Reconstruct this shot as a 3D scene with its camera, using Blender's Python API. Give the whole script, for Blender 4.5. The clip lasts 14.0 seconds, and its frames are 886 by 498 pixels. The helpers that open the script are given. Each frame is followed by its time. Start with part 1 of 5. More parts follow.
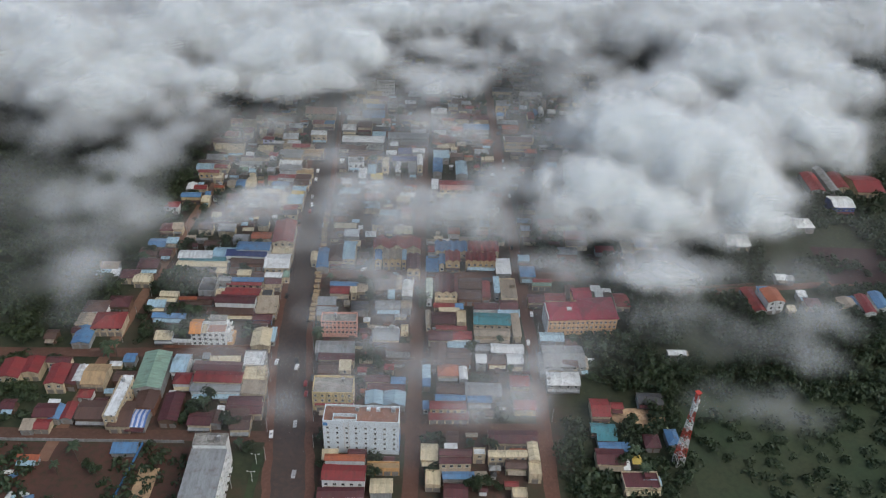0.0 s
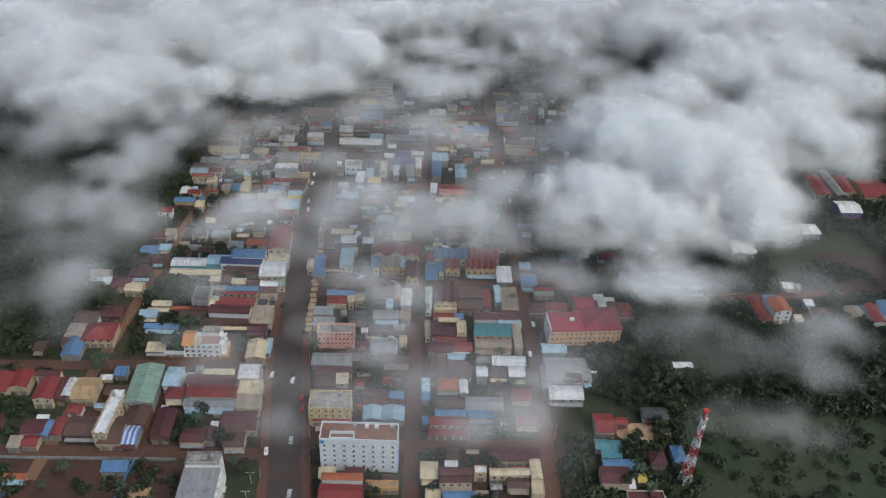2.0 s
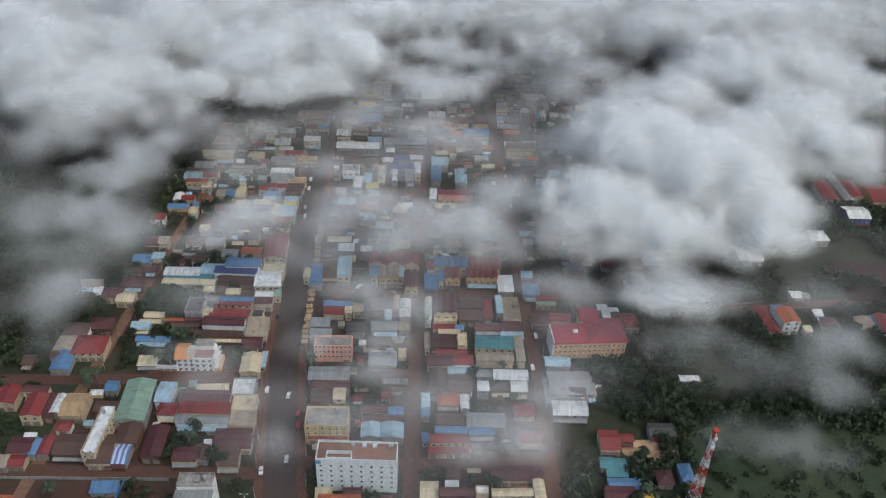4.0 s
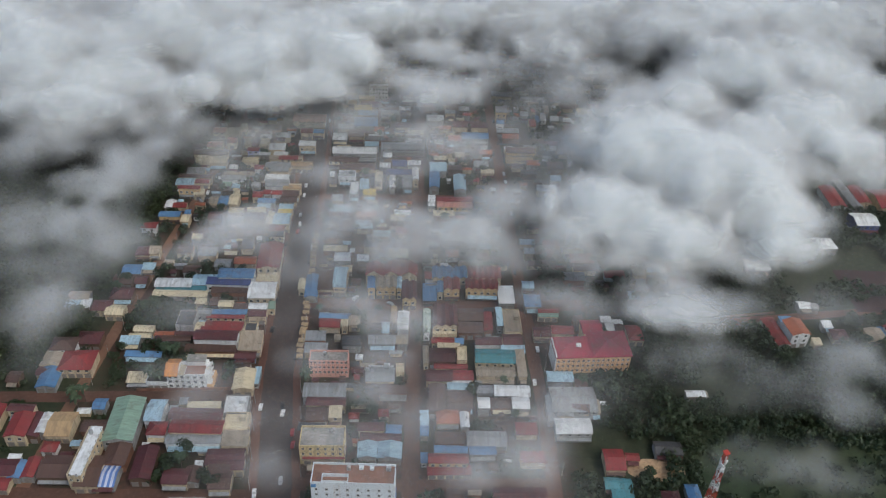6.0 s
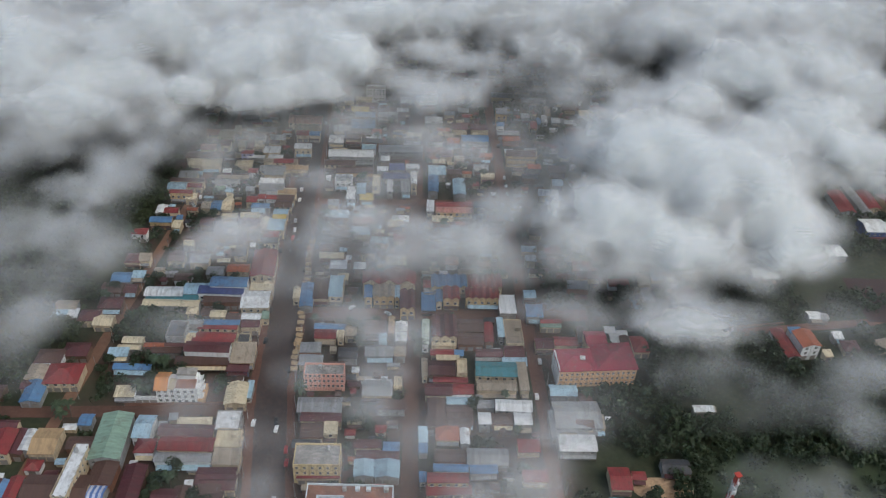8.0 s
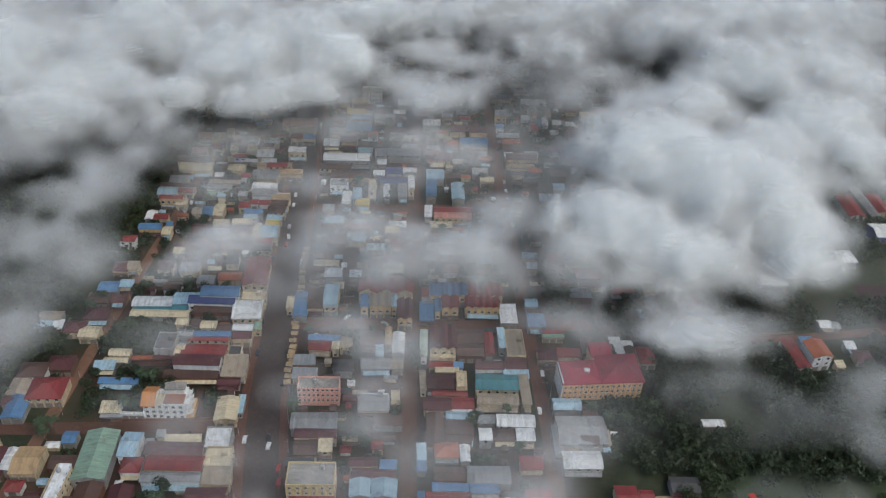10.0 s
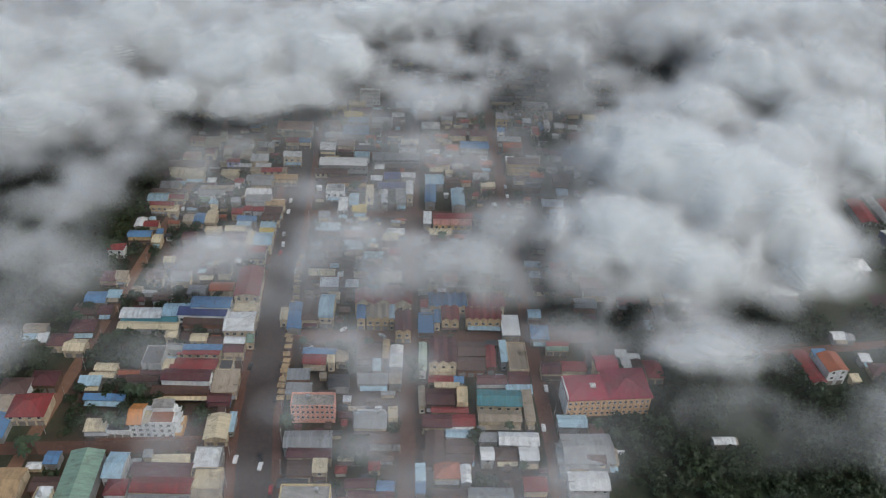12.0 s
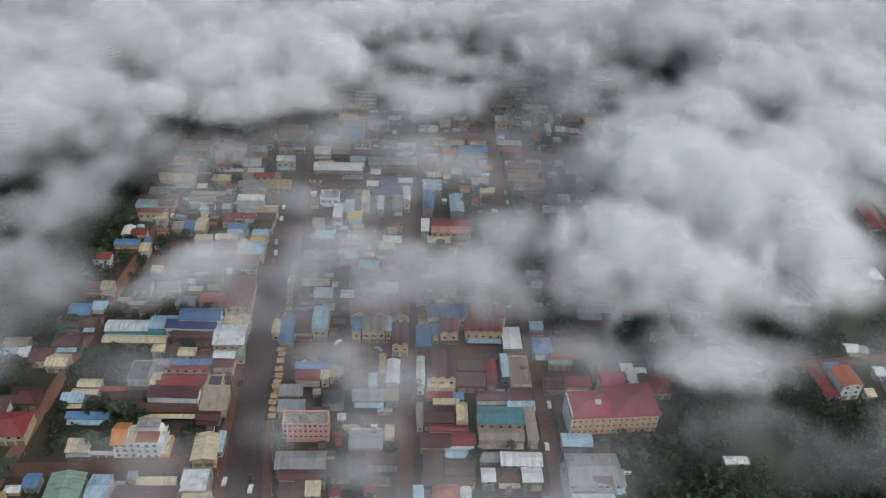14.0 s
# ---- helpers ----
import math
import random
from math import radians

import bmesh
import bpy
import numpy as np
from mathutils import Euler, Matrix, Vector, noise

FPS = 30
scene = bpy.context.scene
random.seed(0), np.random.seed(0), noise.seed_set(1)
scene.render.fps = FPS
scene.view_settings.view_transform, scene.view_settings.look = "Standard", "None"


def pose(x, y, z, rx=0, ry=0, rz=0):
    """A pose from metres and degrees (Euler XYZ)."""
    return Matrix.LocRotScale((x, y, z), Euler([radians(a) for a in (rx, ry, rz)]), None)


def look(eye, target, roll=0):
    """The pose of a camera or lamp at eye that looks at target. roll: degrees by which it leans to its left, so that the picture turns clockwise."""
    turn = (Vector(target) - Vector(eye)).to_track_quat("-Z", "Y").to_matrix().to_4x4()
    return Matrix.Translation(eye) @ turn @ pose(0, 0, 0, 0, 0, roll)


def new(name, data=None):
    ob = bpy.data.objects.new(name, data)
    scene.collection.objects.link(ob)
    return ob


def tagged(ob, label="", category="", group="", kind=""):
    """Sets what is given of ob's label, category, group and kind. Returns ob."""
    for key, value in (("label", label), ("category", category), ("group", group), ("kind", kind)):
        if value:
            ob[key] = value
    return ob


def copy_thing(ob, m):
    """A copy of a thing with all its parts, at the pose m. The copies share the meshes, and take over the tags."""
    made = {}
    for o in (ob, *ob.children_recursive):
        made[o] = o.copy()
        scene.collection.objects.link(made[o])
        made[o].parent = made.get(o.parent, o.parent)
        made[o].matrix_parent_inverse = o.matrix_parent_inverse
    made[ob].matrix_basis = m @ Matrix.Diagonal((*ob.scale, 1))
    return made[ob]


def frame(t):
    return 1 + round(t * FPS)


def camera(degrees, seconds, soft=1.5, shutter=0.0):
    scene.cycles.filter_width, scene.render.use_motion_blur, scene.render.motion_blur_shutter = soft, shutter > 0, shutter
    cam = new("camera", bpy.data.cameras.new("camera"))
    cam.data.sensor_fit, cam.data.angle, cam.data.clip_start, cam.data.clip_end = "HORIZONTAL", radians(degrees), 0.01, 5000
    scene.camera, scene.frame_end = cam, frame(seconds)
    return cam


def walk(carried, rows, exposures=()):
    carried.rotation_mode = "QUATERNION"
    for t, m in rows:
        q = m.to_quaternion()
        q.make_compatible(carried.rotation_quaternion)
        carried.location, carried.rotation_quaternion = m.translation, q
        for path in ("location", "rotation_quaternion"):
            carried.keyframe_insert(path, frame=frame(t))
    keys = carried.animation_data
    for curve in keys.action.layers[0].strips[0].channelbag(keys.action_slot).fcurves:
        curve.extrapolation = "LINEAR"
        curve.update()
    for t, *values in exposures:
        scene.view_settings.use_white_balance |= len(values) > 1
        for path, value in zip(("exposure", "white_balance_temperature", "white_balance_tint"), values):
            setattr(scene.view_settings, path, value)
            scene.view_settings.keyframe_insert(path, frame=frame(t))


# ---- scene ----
cam = camera(56.3, 14.0, soft=1.2)
PATH = [
    (0, (3.674, -72.759, 305.302), (3.692, -71.124, 304.15), 2.4),
    (0.5, (3.354, -69.271, 305.377), (3.374, -67.638, 304.222), 2.4),
    (1, (2.864, -65.511, 305.508), (2.886, -63.881, 304.35), 2.5),
    (1.5, (2.341, -61.886, 305.659), (2.364, -60.258, 304.497), 2.5),
    (2, (1.957, -58.112, 305.773), (1.983, -56.487, 304.607), 2.6),
    (2.5, (1.646, -54.374, 305.751), (1.673, -52.751, 304.583), 2.6),
    (3, (1.343, -50.758, 305.462), (1.371, -49.137, 304.292), 2.6),
    (5.5, (0.493, -31.899, 303.864), (0.527, -30.285, 302.684), 2.7),
    (6, (0.058, -28.026, 303.373), (0.095, -26.413, 302.191), 2.7),
    (6.5, (-0.275, -24.293, 302.638), (-0.236, -22.682, 301.454), 2.8),
    (7, (-0.643, -20.535, 301.704), (-0.603, -18.924, 300.52), 2.8),
    (7.5, (-0.77, -16.707, 300.737), (-0.728, -15.097, 299.551), 2.8),
    (8, (-0.803, -12.744, 299.904), (-0.76, -11.136, 298.716), 2.9),
    (8.2, (-0.841, -11.151, 299.656), (-0.796, -9.543, 298.468), 2.9),
    (10.5, (-1.187, 5.776, 292.398), (-1.138, 7.385, 291.21), 2.9),
    (11, (-1.116, 9.79, 291.086), (-1.067, 11.399, 289.899), 2.9),
    (11.5, (-1.07, 13.84, 289.627), (-1.019, 15.448, 288.439), 2.9),
    (12, (-1.175, 17.761, 288.199), (-1.124, 19.37, 287.011), 2.9),
    (12.5, (-1.301, 21.617, 286.677), (-1.248, 23.226, 285.49), 2.9),
    (13, (-1.413, 25.721, 285.053), (-1.358, 27.33, 283.867), 2.9),
    (13.5, (-1.496, 29.659, 283.558), (-1.44, 31.268, 282.372), 2.9),
    (14, (-1.633, 33.67, 282.421), (-1.575, 35.278, 281.234), 3.0),
]
walk(cam, [(t, look(eye, target, roll)) for t, eye, target, roll in PATH], exposures=[(0.0, -0.26, 6400, 4), (14.0, -0.38, 6450, 4)])

# ---- world, sun, exposure ----
scene.cycles.transparent_max_bounces = 48
scene.cycles.max_bounces, scene.cycles.diffuse_bounces, scene.cycles.transmission_bounces = 16, 8, 16
SUN_EL, SUN_AZ = 54.0, 125.0
world = bpy.data.worlds.new("overcast_sky")
world.use_nodes = True
wt = world.node_tree
sky = wt.nodes.new("ShaderNodeTexSky")
sky.sky_type = "NISHITA"
sky.sun_disc = False
sky.sun_elevation = radians(SUN_EL)
sky.sun_rotation = radians(SUN_AZ)
sky.air_density, sky.dust_density = 1.0, 3.2
wt.links.new(sky.outputs[0], wt.nodes["Background"].inputs[0])
wt.nodes["Background"].inputs[1].default_value = 0.155
scene.world = world
sun_data = bpy.data.lights.new("sun", "SUN")
sun_data.energy, sun_data.angle, sun_data.color = 1.25, radians(28), (1.0, 0.94, 0.87)
sun = new("sun", sun_data)
az, el = radians(SUN_AZ), radians(SUN_EL)
sun.matrix_world = look((300 * math.sin(az) * math.cos(el), 300 * math.cos(az) * math.cos(el), 300 * math.sin(el)), (0, 0, 0))


# ---- materials ----
def nodes_of(name):
    m = bpy.data.materials.new(name)
    m.use_nodes = True
    t = m.node_tree
    return m, t, t.nodes["Principled BSDF"]


def node(t, kind, **inputs):
    n = t.nodes.new(kind)
    for k, v in inputs.items():
        n.inputs[k].default_value = v
    return n


def mixed(t, fac, a, b, mode="MIX"):
    n = t.nodes.new("ShaderNodeMix")
    n.data_type, n.blend_type = "RGBA", mode
    for sock, v in ((0, fac), (6, a), (7, b)):
        if isinstance(v, bpy.types.NodeSocket):
            t.links.new(v, n.inputs[sock])
        else:
            n.inputs[sock].default_value = v if sock == 0 or len(v) == 4 else (*v, 1)
    return n.outputs[2]


def curve(t, src, a, b, lo=0.0, hi=1.0):
    n = t.nodes.new("ShaderNodeMapRange")
    n.inputs[1].default_value, n.inputs[2].default_value = a, b
    n.inputs[3].default_value, n.inputs[4].default_value = lo, hi
    t.links.new(src, n.inputs[0])
    return n.outputs[0]


def noise_of(t, vec, scale, detail=4.0, rough=0.6):
    n = node(t, "ShaderNodeTexNoise", Scale=scale, Detail=detail, Roughness=rough)
    t.links.new(vec, n.inputs["Vector"])
    return n.outputs["Fac"]


def coords(t, kind="Object"):
    return t.nodes.new("ShaderNodeTexCoord").outputs[kind]


def spot(t):
    return t.nodes.new("ShaderNodeNewGeometry").outputs["Position"]


def roof_material(name, c, rough=0.5, stripes=None, tiles=False):
    """Ribbed sheet or tiles: ribs run down the slope, single sheets differ, rust and dirt lie over them."""
    m, t, p = nodes_of(name)
    vec, pos = coords(t), spot(t)
    rnd = t.nodes.new("ShaderNodeObjectInfo").outputs["Random"]
    split = t.nodes.new("ShaderNodeSeparateXYZ")
    t.links.new(vec, split.inputs[0])
    fl = t.nodes.new("ShaderNodeMath")
    fl.operation = "FLOOR"
    t.links.new(split.outputs[0], fl.inputs[0])
    wn = t.nodes.new("ShaderNodeTexWhiteNoise")
    wn.noise_dimensions = "2D"
    cmb = t.nodes.new("ShaderNodeCombineXYZ")
    t.links.new(fl.outputs[0], cmb.inputs[0])
    t.links.new(rnd, cmb.inputs[1])
    t.links.new(cmb.outputs[0], wn.inputs["Vector"])
    base = (*c, 1)
    dark = tuple(v * 0.55 for v in c)
    col = mixed(t, curve(t, wn.outputs["Value"], 0, 1, 0.0, 0.55), base, dark)
    if stripes:
        w = node(t, "ShaderNodeTexWave", Scale=0.135)
        t.links.new(vec, w.inputs["Vector"])
        col = mixed(t, curve(t, w.outputs["Fac"], 0.48, 0.52), col, stripes)
    col = mixed(t, curve(t, rnd, 0, 1, 0.0, 0.4), col, tuple(min(1, v * 1.25 + 0.03) for v in c))
    mp = node(t, "ShaderNodeMapping", Scale=(1.0, 0.22, 0.22))
    t.links.new(vec, mp.inputs[0])
    off = t.nodes.new("ShaderNodeVectorMath")
    t.links.new(mp.outputs[0], off.inputs[0])
    t.links.new(rnd, off.inputs[1])
    col = mixed(t, curve(t, noise_of(t, off.outputs[0], 0.8, 5), 0.46, 0.75, 0.0, 0.6), col, tuple(0.35 * v + 0.03 for v in c))
    col = mixed(t, curve(t, noise_of(t, pos, 0.3, 5), 0.52, 0.72, 0.0, 0.5), col, (0.12, 0.075, 0.05))
    col = mixed(t, curve(t, noise_of(t, pos, 1.4, 4), 0.5, 0.8, 0.0, 0.4), col, tuple(v * 0.45 for v in c))
    t.links.new(col, p.inputs["Base Color"])
    p.inputs["Roughness"].default_value = rough
    w2 = node(t, "ShaderNodeTexWave", Scale=1.2 if not tiles else 0.9)
    t.links.new(vec, w2.inputs["Vector"])
    b = node(t, "ShaderNodeBump", Strength=0.5, Distance=0.08)
    t.links.new(w2.outputs["Fac"], b.inputs["Height"])
    t.links.new(b.outputs[0], p.inputs["Normal"])
    return m


def wall_material(name, c, dirt=1.0):
    """Painted plaster with rain streaks and patches of mould."""
    m, t, p = nodes_of(name)
    pos = spot(t)
    mp = node(t, "ShaderNodeMapping", Scale=(1.0, 1.0, 0.12))
    t.links.new(pos, mp.inputs[0])
    col = mixed(t, curve(t, noise_of(t, mp.outputs[0], 0.9, 5), 0.42, 0.72, 0.0, 0.65 * dirt), c, tuple(v * 0.38 for v in c))
    col = mixed(t, curve(t, noise_of(t, pos, 0.25, 5), 0.5, 0.75, 0.0, 0.5 * dirt), col, (0.16, 0.13, 0.10))
    t.links.new(col, p.inputs["Base Color"])
    p.inputs["Roughness"].default_value = 0.85
    b = node(t, "ShaderNodeBump", Strength=0.25, Distance=0.03)
    t.links.new(noise_of(t, pos, 3.0), b.inputs["Height"])
    t.links.new(b.outputs[0], p.inputs["Normal"])
    return m


def earth_material(name, c, c2, c3, s1=0.05, s2=0.6, rough=0.95):
    m, t, p = nodes_of(name)
    pos = spot(t)
    col = mixed(t, curve(t, noise_of(t, pos, s1, 6), 0.38, 0.62), c, c2)
    col = mixed(t, curve(t, noise_of(t, pos, s2, 6), 0.45, 0.75, 0, 0.8), col, c3)
    t.links.new(col, p.inputs["Base Color"])
    p.inputs["Roughness"].default_value = rough
    b = node(t, "ShaderNodeBump", Strength=0.6, Distance=0.15)
    t.links.new(noise_of(t, pos, 1.2, 6), b.inputs["Height"])
    t.links.new(b.outputs[0], p.inputs["Normal"])
    return m


def leaf_material(name, c, c2):
    m, t, p = nodes_of(name)
    g = t.nodes.new("ShaderNodeNewGeometry")
    col = mixed(t, g.outputs["Random Per Island"], c, c2)
    col = mixed(t, curve(t, noise_of(t, g.outputs["Position"], 0.035, 4), 0.35, 0.65), col, tuple(v * 0.6 for v in c))
    t.links.new(col, p.inputs["Base Color"])
    p.inputs["Roughness"].default_value = 0.6
    return m


def plain_material(name, c, rough=0.6, metal=0.0):
    m, t, p = nodes_of(name)
    col = mixed(t, curve(t, noise_of(t, spot(t), 0.9, 5), 0.4, 0.7, 0, 0.5), c, tuple(v * 0.55 for v in c))
    t.links.new(col, p.inputs["Base Color"])
    p.inputs["Roughness"].default_value, p.inputs["Metallic"].default_value = rough, metal
    return m


def cloud_material():
    """Vapour: thin layers that let light through, thicker where the layer's own density says so."""
    m, t, p = nodes_of("cloud_vapour")
    t.nodes.remove(p)
    at = t.nodes.new("ShaderNodeAttribute")
    at.attribute_name = "vapour"
    pos = spot(t)
    fine = curve(t, noise_of(t, pos, 0.045, 3, 0.5), 0.30, 0.70, 0.55, 1.4)
    mul = t.nodes.new("ShaderNodeMath")
    mul.operation, mul.use_clamp = "MULTIPLY", True
    t.links.new(at.outputs["Fac"], mul.inputs[0])
    t.links.new(fine, mul.inputs[1])
    dif = node(t, "ShaderNodeBsdfDiffuse", Color=(0.95, 0.965, 0.965, 1))
    tra = node(t, "ShaderNodeBsdfTranslucent", Color=(0.95, 0.965, 0.965, 1))
    body = node(t, "ShaderNodeMixShader", Fac=0.35)
    t.links.new(dif.outputs[0], body.inputs[1])
    t.links.new(tra.outputs[0], body.inputs[2])
    clear = t.nodes.new("ShaderNodeBsdfTransparent")
    mix = t.nodes.new("ShaderNodeMixShader")
    t.links.new(mul.outputs[0], mix.inputs[0])
    t.links.new(clear.outputs[0], mix.inputs[1])
    t.links.new(body.outputs[0], mix.inputs[2])
    t.links.new(mix.outputs[0], t.nodes["Material Output"].inputs[0])
    return m


ROOF = {}
for key, c in dict(red=(0.24, 0.03, 0.03), maroon=(0.10, 0.024, 0.028), dmaroon=(0.06, 0.015, 0.015), rust=(0.38, 0.10, 0.04),
                   orange=(0.62, 0.24, 0.05), blue=(0.10, 0.22, 0.40), ltblue=(0.36, 0.52, 0.62), teal=(0.07, 0.24, 0.28),
                   white=(0.74, 0.76, 0.77), grey=(0.30, 0.31, 0.32), cream=(0.62, 0.53, 0.36), beige=(0.36, 0.30, 0.23)).items():
    ROOF[key] = roof_material("roof_sheet_" + key, c)
for key, c in dict(brown=(0.10, 0.052, 0.04), green=(0.24, 0.36, 0.28), mint=(0.50, 0.60, 0.50), dark=(0.06, 0.06, 0.065),
                   dblue=(0.05, 0.07, 0.2), pink=(0.55, 0.26, 0.21), tan=(0.44, 0.30, 0.16), yellow=(0.62, 0.46, 0.1),
                   crimson=(0.36, 0.025, 0.055)).items():
    ROOF[key] = roof_material("roof_sheet_" + key, c)
ROOF["stripe"] = roof_material("roof_sheet_striped", (0.1, 0.2, 0.5), stripes=(0.75, 0.76, 0.78))
WALL = {}
for key, c in dict(grey=(0.33, 0.33, 0.33), white=(0.74, 0.75, 0.75), cream=(0.60, 0.49, 0.34), brick=(0.24, 0.11, 0.07), tan=(0.60, 0.42, 0.22),
                   brown=(0.15, 0.09, 0.06), pink=(0.78, 0.42, 0.34), blue=(0.2, 0.3, 0.5), orange=(0.66, 0.38, 0.16), dblue=(0.06, 0.1, 0.3),
                   lilac=(0.5, 0.5, 0.7), yellow=(0.72, 0.56, 0.30), peach=(0.74, 0.46, 0.27), hotel=(0.70, 0.76, 0.80)).items():
    WALL[key] = wall_material("plaster_" + key, c, {"hotel": 0.25, "peach": 0.4, "pink": 0.4, "white": 0.6}.get(key, 1.0))
GLASS = plain_material("window_glass_dark", (0.03, 0.035, 0.04), 0.15)
FRAME = plain_material("window_frame_paint", (0.55, 0.55, 0.52), 0.5)
DOOR = plain_material("shop_shutter", (0.25, 0.22, 0.2), 0.6)
STEEL = plain_material("galvanised_steel", (0.5, 0.5, 0.5), 0.4, 0.6)
WOOD = plain_material("weathered_wood", (0.16, 0.11, 0.08), 0.9)
BARK = plain_material("bark", (0.12, 0.09, 0.07), 0.95)
DECK = earth_material("terracotta_deck", (0.27, 0.12, 0.08), (0.20, 0.10, 0.07), (0.33, 0.2, 0.15), 0.2, 1.0)
CONCRETE = earth_material("stained_concrete", (0.42, 0.40, 0.37), (0.24, 0.23, 0.22), (0.14, 0.13, 0.12), 0.15, 0.8)
SOIL = earth_material("red_soil", (0.095, 0.042, 0.031), (0.07, 0.036, 0.027), (0.03, 0.038, 0.018), 0.03, 0.35)
GRASSY = earth_material("dark_grass", (0.035, 0.055, 0.025), (0.05, 0.06, 0.03), (0.02, 0.03, 0.015), 0.03, 0.4)
DIRT = earth_material("dirt_road", (0.115, 0.056, 0.040), (0.085, 0.046, 0.034), (0.14, 0.08, 0.058), 0.05, 0.5)
LANE = earth_material("red_lane", (0.21, 0.11, 0.072), (0.16, 0.088, 0.06), (0.23, 0.14, 0.095), 0.05, 0.5)
SHOULDER = earth_material("dusty_shoulder", (0.135, 0.064, 0.045), (0.105, 0.052, 0.039), (0.17, 0.092, 0.064), 0.06, 0.6)
ASPHALT = earth_material("worn_asphalt", (0.070, 0.053, 0.048), (0.056, 0.045, 0.042), (0.105, 0.066, 0.053), 0.05, 0.4)
PLOUGHED = earth_material("ploughed_soil", (0.05, 0.025, 0.025), (0.04, 0.022, 0.022), (0.065, 0.035, 0.03), 0.1, 0.9)
SAND = earth_material("pale_sand", (0.52, 0.36, 0.22), (0.40, 0.27, 0.17), (0.25, 0.16, 0.1), 0.12, 0.5)
LEAF = leaf_material("broad_leaves", (0.040, 0.066, 0.024), (0.016, 0.030, 0.013))
LEAF_FOREST = leaf_material("forest_leaves", (0.050, 0.072, 0.022), (0.018, 0.034, 0.013))
PALM = leaf_material("palm_fronds", (0.06, 0.09, 0.04), (0.03, 0.055, 0.025))
VAPOUR = cloud_material()
CAR = [plain_material("car_paint_" + n, c, 0.3) for n, c in (("white", (0.75, 0.75, 0.75)), ("silver", (0.4, 0.41, 0.42)), ("black", (0.02, 0.02, 0.022)), ("red", (0.35, 0.03, 0.03)))]
TYRE = plain_material("tyre_rubber", (0.02, 0.02, 0.02), 0.9)
MASTRED = plain_material("mast_red_paint", (0.5, 0.05, 0.03), 0.5)
MASTWHITE = plain_material("mast_white_paint", (0.75, 0.75, 0.75), 0.5)
BLUEPAINT = plain_material("blue_paint", (0.08, 0.25, 0.55), 0.5)


# ---- mesh helpers ----
class Build:
    """Gathers boxes, prisms and tubes into one mesh."""

    def __init__(self):
        self.v, self.f, self.mi = [], [], []

    def add(self, verts, faces, mi=0):
        n = len(self.v)
        self.v += [tuple(p) for p in verts]
        self.f += [tuple(n + i for i in f) for f in faces]
        self.mi += [mi] * len(faces)
        return self

    def box(self, x0, y0, z0, x1, y1, z1, mi=0):
        return self.add([(x0, y0, z0), (x1, y0, z0), (x1, y1, z0), (x0, y1, z0), (x0, y0, z1), (x1, y0, z1), (x1, y1, z1), (x0, y1, z1)],
                        [(3, 2, 1, 0), (4, 5, 6, 7), (0, 1, 5, 4), (1, 2, 6, 5), (2, 3, 7, 6), (3, 0, 4, 7)], mi)

    def prism(self, outline, x0, x1, mi=0):
        """An outline in (y, z), drawn out along x."""
        n = len(outline)
        v = [(x0, y, z) for y, z in outline] + [(x1, y, z) for y, z in outline]
        f = [(i, (i + 1) % n, n + (i + 1) % n, n + i) for i in range(n)]
        return self.add(v, f + [tuple(range(n))[::-1], tuple(range(n, 2 * n))], mi)

    def tube(self, a, b, r0, r1, n=6, mi=0):
        a, b = Vector(a), Vector(b)
        q = (b - a).to_track_quat("Z", "Y")
        v = [a + q @ Vector((r0 * math.cos(k * 6.2832 / n), r0 * math.sin(k * 6.2832 / n), 0)) for k in range(n)]
        v += [b + q @ Vector((r1 * math.cos(k * 6.2832 / n), r1 * math.sin(k * 6.2832 / n), 0)) for k in range(n)]
        return self.add(v, [(i, (i + 1) % n, n + (i + 1) % n, n + i) for i in range(n)] + [tuple(range(n))[::-1], tuple(range(n, 2 * n))], mi)

    def mesh(self, name, *mats):
        me = bpy.data.meshes.new(name)
        me.from_pydata(self.v, [], self.f)
        for m in mats:
            me.materials.append(m)
        me.polygons.foreach_set("material_index", self.mi)
        me.update()
        return me


def part(name, made, mats, parent, label=""):
    """One mesh object under a thing or a part."""
    me = made.mesh(name, *(mats if isinstance(mats, (list, tuple)) else (mats,))) if isinstance(made, Build) else made
    ob = new(name, me)
    ob.parent = parent
    if label:
        tagged(ob, label)
    return ob


def base(name, label, category, m, group=""):
    ob = new(name)
    ob.empty_display_size = 0.5
    ob.matrix_world = m
    return tagged(ob, label, category, group)


def window_mesh(w, h):
    b = Build()
    b.box(-w / 2, -0.10, 0, w / 2, 0.05, h, 0)
    b.box(-w / 2 + 0.1, -0.112, 0.1, -0.04, -0.02, h - 0.1, 1)
    b.box(0.04, -0.112, 0.1, w / 2 - 0.1, -0.02, h - 0.1, 1)
    b.box(-w / 2 - 0.12, -0.22, -0.1, w / 2 + 0.12, 0.02, 0.0, 0)
    return b.mesh("window", FRAME, GLASS)


WINDOW = window_mesh(1.5, 1.5)
WINDOW_SMALL = window_mesh(1.1, 1.2)
SHUTTER = Build().box(-1.5, -0.08, 0, 1.5, 0.05, 2.6).box(-1.65, -0.12, 2.6, 1.65, 0.05, 2.85).mesh("shutter_door", DOOR)


def place(me, parent, x, y, z, turn=0.0, name=""):
    ob = new(name or me.name, me)
    ob.parent = parent
    ob.matrix_local = pose(x, y, z, 0, 0, turn)
    return ob


